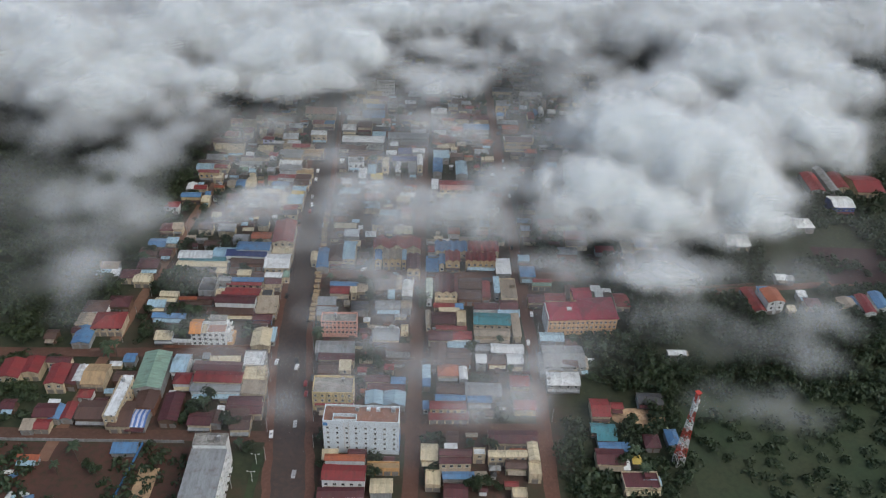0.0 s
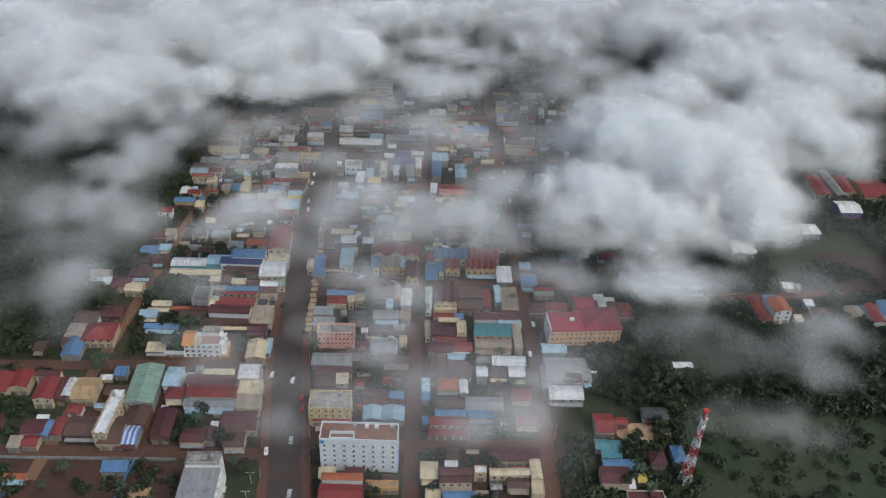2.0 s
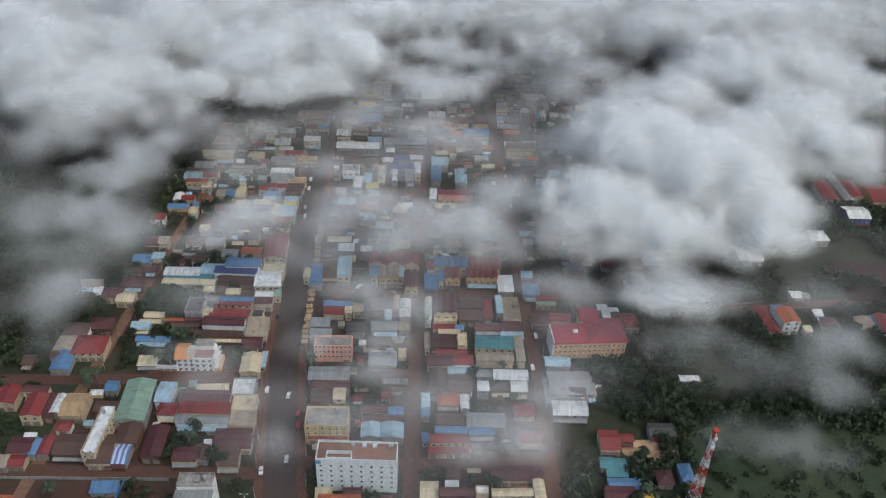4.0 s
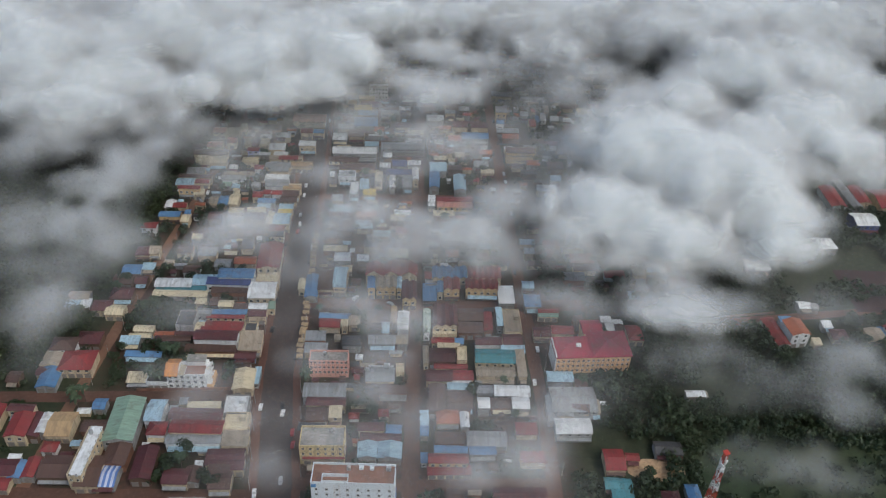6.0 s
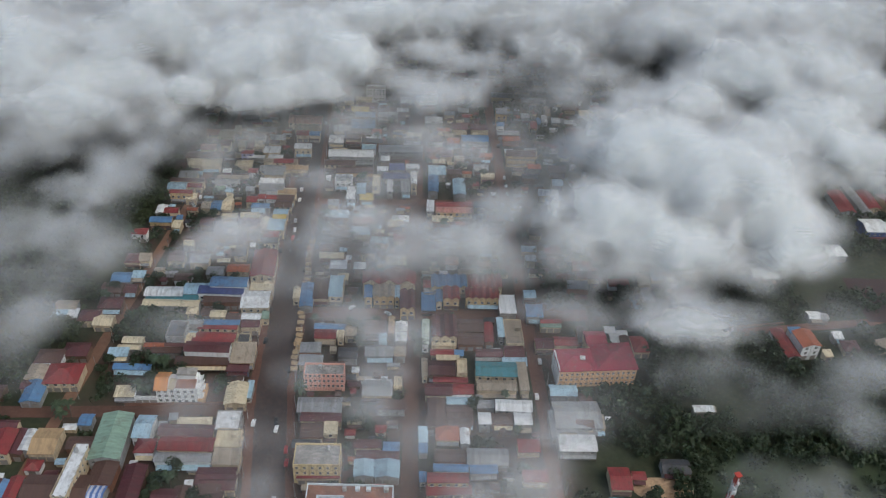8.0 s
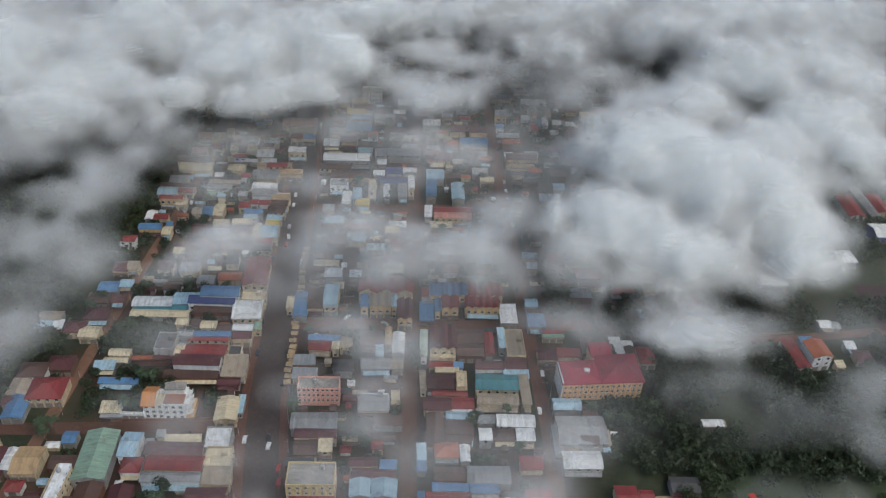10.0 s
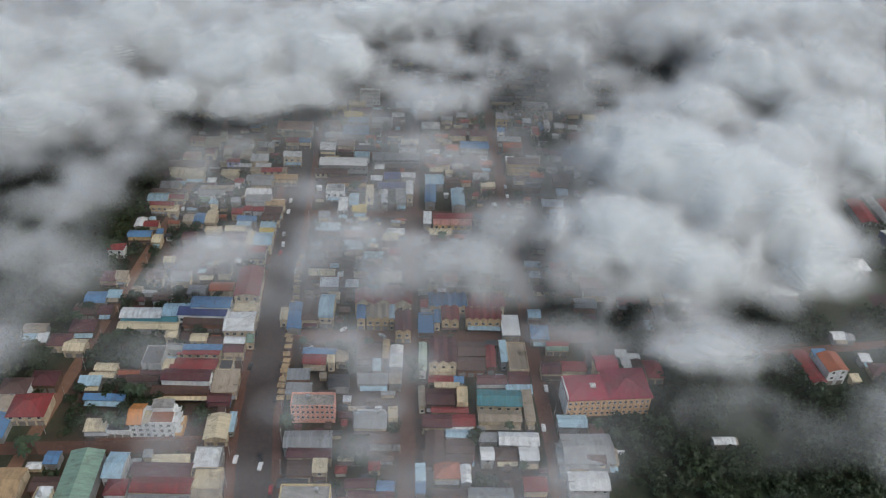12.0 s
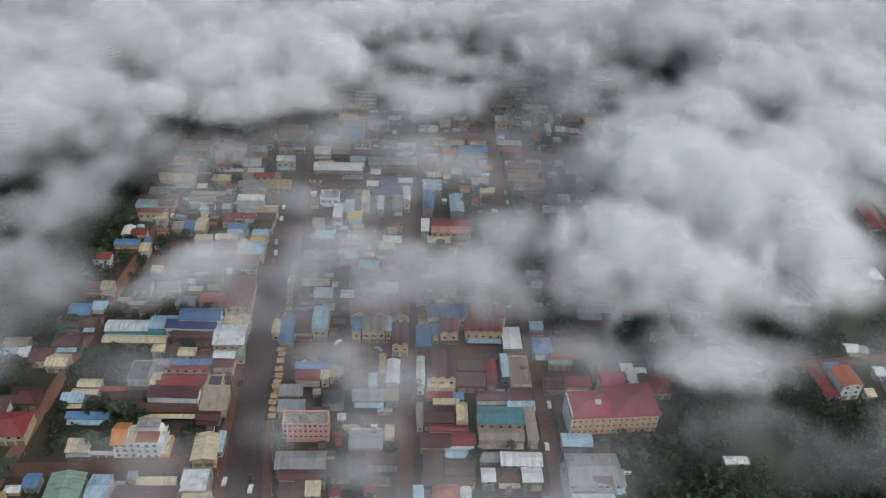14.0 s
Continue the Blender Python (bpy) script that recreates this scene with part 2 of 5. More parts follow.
def facade(parent, x0, x1, y, h, turn_side=0.0, small=False, ground=True, pitch=3.4, side=False, storey=3.3):
    """A row of windows on each storey of one wall; the ground floor has shutters."""
    n = max(1, int((x1 - x0) / pitch))
    floors = max(1, int((h + 0.4) / storey))
    for k in range(floors):
        for i in range(n):
            u = x0 + (i + 0.5) * (x1 - x0) / n
            z = k * storey + 1.0
            if z + 1.6 > h:
                continue
            me = WINDOW_SMALL if small else WINDOW
            if k == 0 and ground and (x1 - x0) / n > 3.3:
                me, z = SHUTTER, 0.0
            if side:
                place(me, parent, y, u, z, 90.0 if y > 0 else -90.0)
            else:
                place(me, parent, u, y, z, turn_side)


# ---- houses ----
rects = []
WORDS = dict(ltblue="pale blue", dblue="dark blue", dmaroon="dark maroon", stripe="blue and white striped", lilac="lilac", rust="rust-red", hotel="white", mint="pale green")


def roof_into(b, kind, w, d, h, over=0.4):
    """Roof of a house whose ridge runs along x; returns the wall tops of its gable ends as (y, z) outlines."""
    W, D, t = w / 2 + over, d / 2 + over, 0.16
    if kind == "g":
        r = 0.22 * d / 2 + 0.25
        s = r / (d / 2)
        e = h - s * over
        b.prism([(-D, e), (0, h + r), (D, e), (D, e + t), (0, h + r + t), (-D, e + t)], -W, W)
        b.box(-W, -0.18, h + r + t - 0.03, W, 0.18, h + r + t + 0.05)
        return [(-d / 2, h), (0, h + r), (d / 2, h)]
    if kind == "s":
        r = min(1.6, 0.14 * d)
        s = r / d
        b.prism([(-D, h - s * over), (D, h + r + s * over), (D, h + r + s * over + t), (-D, h - s * over + t)], -W, W)
        return [(-d / 2, h), (-d / 2, h), (d / 2, h + r)]
    if kind == "v":
        pts = [(D * math.cos(a), h - 0.1 + 0.55 * D * math.sin(a)) for a in np.linspace(0, math.pi, 11)]
        inner = [(y * 0.97, z - t) for y, z in pts][::-1]
        b.prism(pts + inner, -W, W)
        return [(-d / 2, h), (0, h + 0.4 * D), (d / 2, h)]
    if kind == "h":
        r = 0.4 * min(w, d) / 2 + 0.3
        k = max(0.0, W - D)
        j = max(0.0, D - W)
        e = h - 0.2
        v = [(-W, -D, e), (W, -D, e), (W, D, e), (-W, D, e), (-k, -j, h + r), (k + 0.02, -j, h + r), (k + 0.02, j + 0.02, h + r), (-k, j + 0.02, h + r)]
        b.add([(x, y, z) for x, y, z in v], [(0, 1, 5, 4), (1, 2, 6, 5), (2, 3, 7, 6), (3, 0, 4, 7), (4, 5, 6, 7)])
        b.box(-W, -D, e - t, W, D, e - 0.01)
        return [(-d / 2, h - 0.2), (0, h - 0.2), (d / 2, h - 0.2)]
    # several gables side by side, their ridges along y
    n = int(kind)
    s = 2 * W / n
    r = 0.3 * s + 0.3
    for i in range(n):
        x = -W + (i + 0.5) * s
        o = [(x - s / 2, h), (x, h + r), (x + s / 2, h), (x + s / 2, h + t), (x, h + r + t), (x - s / 2, h + t)]
        m = len(o)
        v = [(p, -D, z) for p, z in o] + [(p, D, z) for p, z in o]
        b.add(v, [(i2, (i2 + 1) % m, m + (i2 + 1) % m, m + i2)[::-1] for i2 in range(m)] + [tuple(range(m)), tuple(range(m, 2 * m))[::-1]])
        # gable wall under the sheet
        b.add([(x - s / 2 + 0.1, -D + 0.45, h), (x + s / 2 - 0.1, -D + 0.45, h), (x, -D + 0.45, h + r)], [(0, 1, 2)], 1)
    return [(-d / 2, h), (0, h), (d / 2, h)]


def house(x, y, w, d, h, kind, roof, wall, yaw=1.5, windows=True, name="house", label="", group="houses of the town"):
    """A house with its foot at x, y: walls, roof, windows. kind: g or G gable, h hip, s lean-to, f flat with parapet, v vault, 2..6 gables in a row."""
    rects.append((x, y, w, d))
    turn = yaw
    sw, sd = w, d
    if kind == "G":
        kind, w, d, turn = "g", d, w, yaw + 90
    form = {"f": "a flat %s roof terrace", "h": "a hipped %s sheet roof", "v": "a vaulted %s sheet roof"}.get(kind, "a %s corrugated metal roof")
    if name == "house":
        name = "townhouse" if kind == "f" else "shed" if sw * sd < 46 and h < 5.2 else "warehouse" if sw * sd > 190 else "house"
    label = label or ("%s plastered %s under " % (WORDS.get(wall, wall), name) + form % WORDS.get(roof, roof))
    ob = base(name, label, name, pose(x, y, 0, 0, 0, turn), {"townhouse": "townhouses", "shed": "sheds", "warehouse": "warehouses"}.get(name, group))
    w, d = max(2.5, w - 0.5), max(2.2, d - 0.5)
    rf = Build()
    b = Build()
    if kind == "f":
        b.box(-w / 2, -d / 2, -0.3, w / 2, d / 2, h - 0.6)
        for q in ((-w / 2, -d / 2, w / 2, -d / 2 + 0.25), (-w / 2, d / 2 - 0.25, w / 2, d / 2), (-w / 2, -d / 2 + 0.25, -w / 2 + 0.25, d / 2 - 0.25), (w / 2 - 0.25, -d / 2 + 0.25, w / 2, d / 2 - 0.25)):
            b.box(q[0], q[1], h - 0.6, q[2], q[3], h + 0.25)
        b.box(-w / 2 - 0.15, -d / 2 - 0.15, h - 1.0, w / 2 + 0.15, -d / 2, h - 0.75)
        rf.box(-w / 2 + 0.25, -d / 2 + 0.25, h - 0.6, w / 2 - 0.25, d / 2 - 0.25, h - 0.5)
        if w > 7 and d > 5:
            rf.box(w * 0.1, d * 0.05, h - 0.5, w * 0.1 + 2.6, d * 0.05 + 2.4, h + 1.6)
    else:
        ends = roof_into(rf, kind, w, d, h)
        outline = [(-d / 2, -0.3)] + ends + [(d / 2, -0.3)]
        if ends[0] == ends[1]:
            outline = [(-d / 2, -0.3), ends[0], ends[2], (d / 2, -0.3)]
        b.prism(outline[::-1], -w / 2, w / 2)
    part("wall", b, WALL[wall], ob)
    part("roof", rf, [ROOF[roof], WALL[wall]], ob)
    pick = int(abs(x * 7.7 + y * 3.1) * 10) % 10
    if windows and pick < 6 and turn - yaw < 45 and w > 4:
        lean, low = 1.4 + 0.25 * pick, 2.5 + 0.08 * pick
        aw = Build().prism([(-d / 2 - lean, low), (-d / 2, low + 0.5), (-d / 2, low + 0.6), (-d / 2 - lean, low + 0.1)], -w / 2 + 0.2 * pick, w / 2 - 0.1)
        part("awning", aw, ROOF[("brown", "grey", "maroon", "cream", "beige", "ltblue")[pick]], ob)
        for sx in (-w / 2 + 0.2 * pick + 0.2, w / 2 - 0.3):
            part("awning_post", Build().box(sx - 0.06, -d / 2 - lean + 0.15, -0.2, sx + 0.06, -d / 2 - lean + 0.27, low + 0.08), WOOD, ob)
    if windows and h > 3.0:
        if turn - yaw > 45:
            facade(ob, -d / 2, d / 2, -w / 2, h, side=True)
        else:
            facade(ob, -w / 2, w / 2, -d / 2, h)
            if x > -110 and sd > 5 and x < -84:
                facade(ob, -d / 2, d / 2, w / 2, h, side=True)
    return ob


def H(x, y, w, d, h, kind, roof, wall):
    house(x, y, w, d, h, kind, roof, wall, yaw=1.5 + 1.5 * math.sin(x * 12.9 + y * 7.3))


# ---- ground, fields, roads ----
def sheet(name, x0, y0, x1, y1, z, mat, label, category, nx=1, ny=1):
    b = Build()
    for i in range(nx):
        for j in range(ny):
            xa, xb = x0 + (x1 - x0) * i / nx, x0 + (x1 - x0) * (i + 1) / nx
            ya, yb = y0 + (y1 - y0) * j / ny, y0 + (y1 - y0) * (j + 1) / ny
            b.add([(xa, ya, z), (xb, ya, z), (xb, yb, z), (xa, yb, z)], [(0, 1, 2, 3)])
    ob = new(name, b.mesh(name, mat))
    return tagged(ob, label, category, kind="structure")


def ground_mix():
    """Red soil in the town, dark grass and scrub outside it."""
    m, t, p = nodes_of("town_ground")
    pos = spot(t)
    n1 = noise_of(t, pos, 0.02, 6)
    n2 = noise_of(t, pos, 0.3, 6)
    col = mixed(t, curve(t, n2, 0.4, 0.65), (0.095, 0.048, 0.036), (0.05, 0.037, 0.027))
    split = t.nodes.new("ShaderNodeSeparateXYZ")
    t.links.new(pos, split.inputs[0])
    west = curve(t, split.outputs[0], -176, -170, 1, 0)
    east = curve(t, split.outputs[0], 66, 80, 0, 1)
    out = t.nodes.new("ShaderNodeMath")
    out.operation = "MAXIMUM"
    t.links.new(west, out.inputs[0])
    t.links.new(east, out.inputs[1])
    grass = mixed(t, curve(t, n2, 0.4, 0.65), (0.026, 0.036, 0.017), (0.045, 0.05, 0.026))
    col = mixed(t, curve(t, n1, 0.44, 0.60), col, grass)
    col = mixed(t, out.outputs[0], col, grass)
    t.links.new(col, p.inputs["Base Color"])
    p.inputs["Roughness"].default_value = 0.95
    b = node(t, "ShaderNodeBump", Strength=0.6, Distance=0.2)
    t.links.new(noise_of(t, pos, 0.8, 6), b.inputs["Height"])
    t.links.new(b.outputs[0], p.inputs["Normal"])
    return m


sheet("ground", -4000, -3000, 4000, 4500, 0, ground_mix(), "reddish earth with patches of dark grass", "ground")


def road(name, pts, width, z, mat, label, thick=0.25):
    """A strip along points, its edges worn unevenly, with a visible thickness."""
    b = Build()
    line = []
    for (xa, ya), (xb, yb) in zip(pts, pts[1:]):
        n = max(1, int(math.dist((xa, ya), (xb, yb)) / 6))
        line += [(xa + (xb - xa) * i / n, ya + (yb - ya) * i / n) for i in range(n)]
    line.append(pts[-1])
    L, R = [], []
    for i, (x, y) in enumerate(line):
        a, c = line[max(0, i - 1)], line[min(len(line) - 1, i + 1)]
        dx, dy = c[0] - a[0], c[1] - a[1]
        k = math.hypot(dx, dy)
        jl, jr = (0.06 * width * noise.noise((x * 0.11, y * 0.11, s)) for s in (1.0, 7.0))
        L.append((x - dy / k * (width / 2 + jl), y + dx / k * (width / 2 + jl)))
        R.append((x + dy / k * (width / 2 + jr), y - dx / k * (width / 2 + jr)))
    n = len(line)
    v = [(*p, z) for p in L] + [(*p, z) for p in R] + [(*p, z - thick) for p in L] + [(*p, z - thick) for p in R]
    f = []
    for i in range(n - 1):
        f += [(i, n + i, n + i + 1, i + 1), (i, i + 1, 2 * n + i + 1, 2 * n + i), (n + i + 1, n + i, 3 * n + i, 3 * n + i + 1)]
    b.add(v, f)
    ROADS.append((line, width / 2 + 0.5))
    return tagged(new(name, b.mesh(name, mat)), label, "road", kind="structure")


ROADS = []
MAIN = [(-56, 100), (-59, 168), (-73.5, 272), (-85, 520), (-92, 640), (-104, 900)]
road("road", MAIN, 23, 0.05, SHOULDER, "dusty reddish shoulder along the main street")
road("road", MAIN, 15, 0.12, ASPHALT, "worn grey asphalt of the broad main street")
road("road", [(-4, 100), (-4, 200), (-6, 330), (-9, 560)], 7.5, 0.06, DIRT, "brown earth side street between houses")
road("road", [(61, 120), (60, 255), (54.5, 360), (46, 575), (40, 760)], 7.0, 0.06, SHOULDER, "dusty brown side street with parked cars")
road("road", [(-174, 180), (-169, 256), (-158, 383), (-150, 470), (-138, 640)], 6.0, 0.07, LANE, "red earth lane beside the forest")
road("road", [(-300, 195), (-200, 196), (-70, 199)], 7.0, 0.08, DIRT, "red earth cross street")
road("road", [(-240, 251), (-170, 254), (-80, 259)], 7.0, 0.08, DIRT, "red earth cross street beside a low wall")
road("road", [(-75, 330), (0, 332), (60, 334), (90, 336)], 9.0, 0.09, SHOULDER, "wide dusty street before the market")
road("road", [(-60, 206), (0, 207), (60, 210)], 7.0, 0.085, DIRT, "earth cross street behind the white hotel")
road("road", [(150, 322), (200, 330), (330, 350)], 6.0, 0.06, SHOULDER, "narrow road between dark trees")
road("road", [(-88, 440), (0, 444), (50, 446)], 7.0, 0.08, SHOULDER, "dusty cross street")
road("road", [(-148, 395), (-80, 398)], 6.0, 0.08, DIRT, "earth cross lane")
sheet("field", 250, 338, 330, 378, 0.08, PLOUGHED, "dark ploughed field between trees", "field")
sheet("field", 128, 150, 235, 246, 0.06, GRASSY, "dark green meadow beside the radio mast", "field")
sheet("field", -210, 120, -106, 191, 0.06, SOIL, "bare red earth lot with weeds", "field")
sheet("median", -77.5, 120, -73.5, 190, 0.2, GRASSY, "planted strip beside the main street", "median")

# ---- landmark buildings ----
def big_block(name, x, y, w, d, h, wall, label, rows, cols, deck=DECK, yaw=0.0, storey=3.3, first=3.2, small=True, side_cols=0, cat="building"):
    """A many-storeyed block with a flat deck, a parapet all round and windows in rows."""
    rects.append((x, y, w, d))
    ob = base(name, label, cat, pose(x, y, 0, 0, 0, yaw))
    b = Build().box(-w / 2, -d / 2, -0.3, w / 2, d / 2, h - 0.8)
    for k in range(1, rows + 1):
        part("ledge", Build().box(-w / 2 - 0.06, -d / 2 - 0.06, k * storey - 0.12, w / 2 + 0.06, -d / 2, k * storey + 0.06), WALL[wall], ob)
    part("wall", b, WALL[wall], ob)
    q = Build()
    for a in ((-w / 2, -d / 2, w / 2, -d / 2 + 0.35), (-w / 2, d / 2 - 0.35, w / 2, d / 2), (-w / 2, -d / 2 + 0.35, -w / 2 + 0.35, d / 2 - 0.35), (w / 2 - 0.35, -d / 2 + 0.35, w / 2, d / 2 - 0.35)):
        q.box(a[0], a[1], h - 0.8, a[2], a[3], h + 0.45)
    part("parapet", q, WALL[wall], ob)
    part("roof_deck", Build().box(-w / 2 + 0.35, -d / 2 + 0.35, h - 0.8, w / 2 - 0.35, d / 2 - 0.35, h - 0.65), deck, ob)
    for r in range(rows):
        for c in range(cols):
            place(WINDOW_SMALL if small else WINDOW, ob, -w / 2 + (c + 0.5) * w / cols, -d / 2, first + r * storey)
        for c in range(side_cols):
            place(WINDOW_SMALL, ob, w / 2, -d / 2 + (c + 0.5) * d / side_cols, first + r * storey, 90)
    return ob


# white hotel by the main street
hotel = big_block("hotel", -27.8, 196, 35, 10.5, 21, "hotel", "white six-storey hotel with a terracotta roof deck", 5, 8, side_cols=3)
for x in (-7.7, -5.6):
    part("pilaster", Build().box(x - 0.25, -5.4, 0, x + 0.25, -5.2, 20.2), WALL["white"], hotel)
part("roof_frame", Build().box(-13, -5.0, 20.2, -2, -4.7, 22.2).box(-13, -1.4, 20.2, -2, -1.1, 22.2).box(-13, -4.7, 20.2, -12.7, -1.4, 22.2).box(-2.3, -4.7, 20.2, -2, -1.4, 22.2), WALL["hotel"], hotel)
for x in (3, 7.5, 14.5):
    part("stair_box" if x > 10 else "cooling_unit", Build().box(x - 0.9, 2.4, 20.3, x + 0.9, 4.2, 22.6 if x > 10 else 21.7).box(x - 0.6, 2.3, 20.5, x + 0.6, 2.4, 21.4), WALL["hotel"], hotel)
part("sign_board", Build().box(-17.3, -5.35, 18.2, -15.2, -5.2, 20.2), BLUEPAINT, hotel, "blue sign board with a plain emblem")
part("side_panel", Build().box(17.55, -4.0, 0.2, 17.8, 3.0, 9.0), BLUEPAINT, hotel, "blue painted side wall panel")

# school-like long building with a red hipped roof
school = base("long_building", "peach three-storey building with a crimson hipped roof", "building", pose(86.5, 290, 0, 0, 0, 5))
rects.append((86.5, 290, 44, 20))
part("wall", Build().box(-19.5, -8.5, -0.3, 19.5, 6, 11.6).box(-19.9, -8.9, 10.9, 19.9, -8.5, 11.3), WALL["peach"], school)
for x0, x1, y0, y1, rr in ((-20.2, -1.0, -9.2, 7, 2.6), (-1.0, 20.2, -9.2, 10.5, 3.2)):
    cx, cy = (x0 + x1) / 2, (y0 + y1) / 2
    k = max(0.2, (x1 - x0 - (y1 - y0)) / 2)
    b = Build().add([(x0, y0, 11.6), (x1, y0, 11.6), (x1, y1, 11.6), (x0, y1, 11.6), (cx - k, cy, 11.6 + rr), (cx + k, cy, 11.6 + rr)],
                    [(0, 1, 5, 4), (1, 2, 5), (2, 3, 4, 5), (3, 0, 4)])
    part("roof", b.box(x0, y0, 11.3, x1, y1, 11.59), ROOF["crimson"], school)
part("dormer", Build().prism([(-3.2, 12.0), (-3.2, 14.2), (-2.0, 15.0), (-0.8, 14.2), (-0.8, 12.0)], -8.5, -6.0), WALL["white"], school)
part("roof_wing", Build().prism([(9, 11.0), (9, 11.4), (14.5, 13.2), (20, 11.4), (20, 11.0)], -2.0, 9.0), ROOF["crimson"], school)
part("wall_wing", Build().box(-1.5, 6, -0.3, 8.5, 19.5, 11.0), WALL["peach"], school)
for r in range(3):
    for c in range(15):
        place(WINDOW_SMALL, school, -18.3 + c * 2.6, -8.5, 1.6 + r * 3.3)
for c in range(5):
    place(WINDOW, school, -19.5, -6.5 + c * 2.6, 8.0, -90)
part("end_gable", Build().prism([(-8.7, 0), (-8.7, 12.4), (-5, 13.2), (0, 12.4), (3, 13.2), (6, 12.2), (6, 0)], -20.0, -19.5), WALL["white"], school)

# villa with orange tiles
villa = base("villa", "white four-storey villa with orange tiles and terraces", "house", pose(-115.5, 267, 0, 0, 0, 2))
rects.append((-115.5, 267, 24, 14))
part("wall", Build().box(-10.5, -5, -0.3, -1.5, 5, 9.2).box(-1.5, -5.8, -0.3, 8.5, 5.2, 10.2).box(-1.0, 0.5, 10.2, 7.5, 5.0, 13.0), WALL["white"], villa)
b = Build()
b.prism([(-6.2, 9.1), (0, 12.2), (6.2, 9.1), (6.2, 9.3), (0, 12.45), (-6.2, 9.3)], -11.3, -4.8)
part("tiled_roof", b, ROOF["orange"], villa, "orange tiled roof")
part("side_roof", Build().box(-4.8, -5.4, 9.2, -1.5, 2.0, 9.4), ROOF["cream"], villa)
part("terrace", Build().box(-1.2, -5.5, 10.2, 8.2, 0.4, 10.3), DECK, villa, "red tiled terrace")
part("roof_slab", Build().box(-1.4, 0.2, 13.0, 8.0, 5.4, 13.25).box(-1.4, 0.2, 13.25, 8.0, 0.4, 13.8).box(3.0, 0.4, 13.25, 3.2, 5.4, 13.8), CONCRETE, villa)
for k in range(3):
    part("balcony", Build().box(8.5, -5.0, 3.2 * k + 2.9, 11.0, -1.5, 3.2 * k + 3.1).box(10.8, -5.0, 3.2 * k + 3.1, 11.0, -1.5, 4.0 + 3.2 * k), WALL["white"], villa)
    part("balcony", Build().box(8.5, 1.0, 3.2 * k + 2.9, 10.6, 4.0, 3.2 * k + 3.1).box(10.4, 1.0, 3.2 * k + 3.1, 10.6, 4.0, 3.2 * k + 4.0), WALL["white"], villa)
    for c in range(3):
        place(WINDOW, villa, -9.0 + c * 3.0, -5.0 if c < 3 else -5.8, 1.0 + 3.0 * k)
    for c in range(3):
        place(WINDOW, villa, 0.2 + c * 3.2, -5.8, 1.2 + 3.2 * k)
part("front_wall", Build().box(8.52, -6.0, 0, 11.5, 5.0, 2.9), WALL["orange"], villa, "orange ground-floor porch")

# grey-roofed hotel near the square
grey = base("apartment_house", "white apartment house with a long pale grey roof", "building", pose(-93.8, 163, 0, 0, 0, 2))
rects.append((-93.8, 163, 17, 44))
part("wall", Build().box(-7.4, -30, -0.3, 7.4, 14.5, 15).box(-7.4, 14.5, -0.3, 7.4, 21, 17.2), WALL["white"], grey)
part("roof", Build().prism([(-30.5, 15.0), (-30.5, 15.3), (14.4, 15.35), (14.4, 15.0)], -8.0, 7.9), ROOF["grey"], grey)
part("parapet", Build().box(-7.4, 14.5, 17.2, 7.4, 14.8, 18.3).box(-7.4, 20.7, 17.2, 7.4, 21, 18.3).box(-7.4, 14.8, 17.2, -7.1, 20.7, 18.3).box(7.1, 14.8, 17.2, 7.4, 20.7, 18.3), CONCRETE, grey)
part("roof_deck", Build().box(-7.1, 14.8, 17.2, 7.1, 20.7, 17.3).box(-1, 16, 17.3, 2, 19, 19.2), CONCRETE, grey)
for k in range(4):
    for c in range(8):
        part("balcony", Build().box(7.4, -24 + c * 5, 3.2 * k + 2.8, 9.0, -21 + c * 5, 3.2 * k + 3.0).box(8.8, -24 + c * 5, 3.2 * k + 3.0, 9.0, -21 + c * 5, 3.2 * k + 3.9), WALL["white"], grey)
        place(WINDOW, grey, 7.4, -22.5 + c * 5, 3.2 * k + 0.9, 90)
tank = base("water_tank", "round steel water tank on a roof", "water tank", pose(-90.5, 181, 17.3))
part("drum", Build().tube((0, 0, 0.6), (0, 0, 2.4), 0.9, 0.9, 12).tube((0, 0, 2.4), (0, 0, 2.7), 0.9, 0.2, 12), STEEL, tank)
for sx, sy in ((-0.6, -0.6), (0.6, -0.6), (-0.6, 0.6), (0.6, 0.6)):
    part("leg", Build().tube((sx, sy, 0), (sx, sy, 0.65), 0.06, 0.06, 5), STEEL, tank)

# other blocks
big_block("pink_building", -47.8, 276.5, 19.5, 8, 11, "pink", "salmon pink three-storey building with small windows", 3, 9, CONCRETE, 1.5)
big_block("cream_hotel", -44.6, 223.5, 20, 12, 12, "yellow", "cream four-storey house with a stained roof terrace", 3, 6, CONCRETE, 1.5, side_cols=3)
yf = big_block("yellow_school", 64.4, 498, 20, 8, 8.8, "tan", "yellow two-storey building with rows of dark windows", 2, 9, CONCRETE, 1.5, storey=4.0, first=1.4)
part("roof", Build().prism([(-4.6, 8.9), (0, 10.4), (4.6, 8.9), (4.6, 9.1), (0, 10.65), (-4.6, 9.1)], -10.6, 10.6), ROOF["brown"], yf)
big_block("white_office", -44, 590, 15, 8, 11, "white", "white three-storey office with rows of windows", 3, 6, CONCRETE, 1.5)
long_house = big_block("narrow_house", -148, 213, 6, 27, 10, "cream", "long narrow cream three-storey house", 3, 2, CONCRETE, -1, side_cols=8)
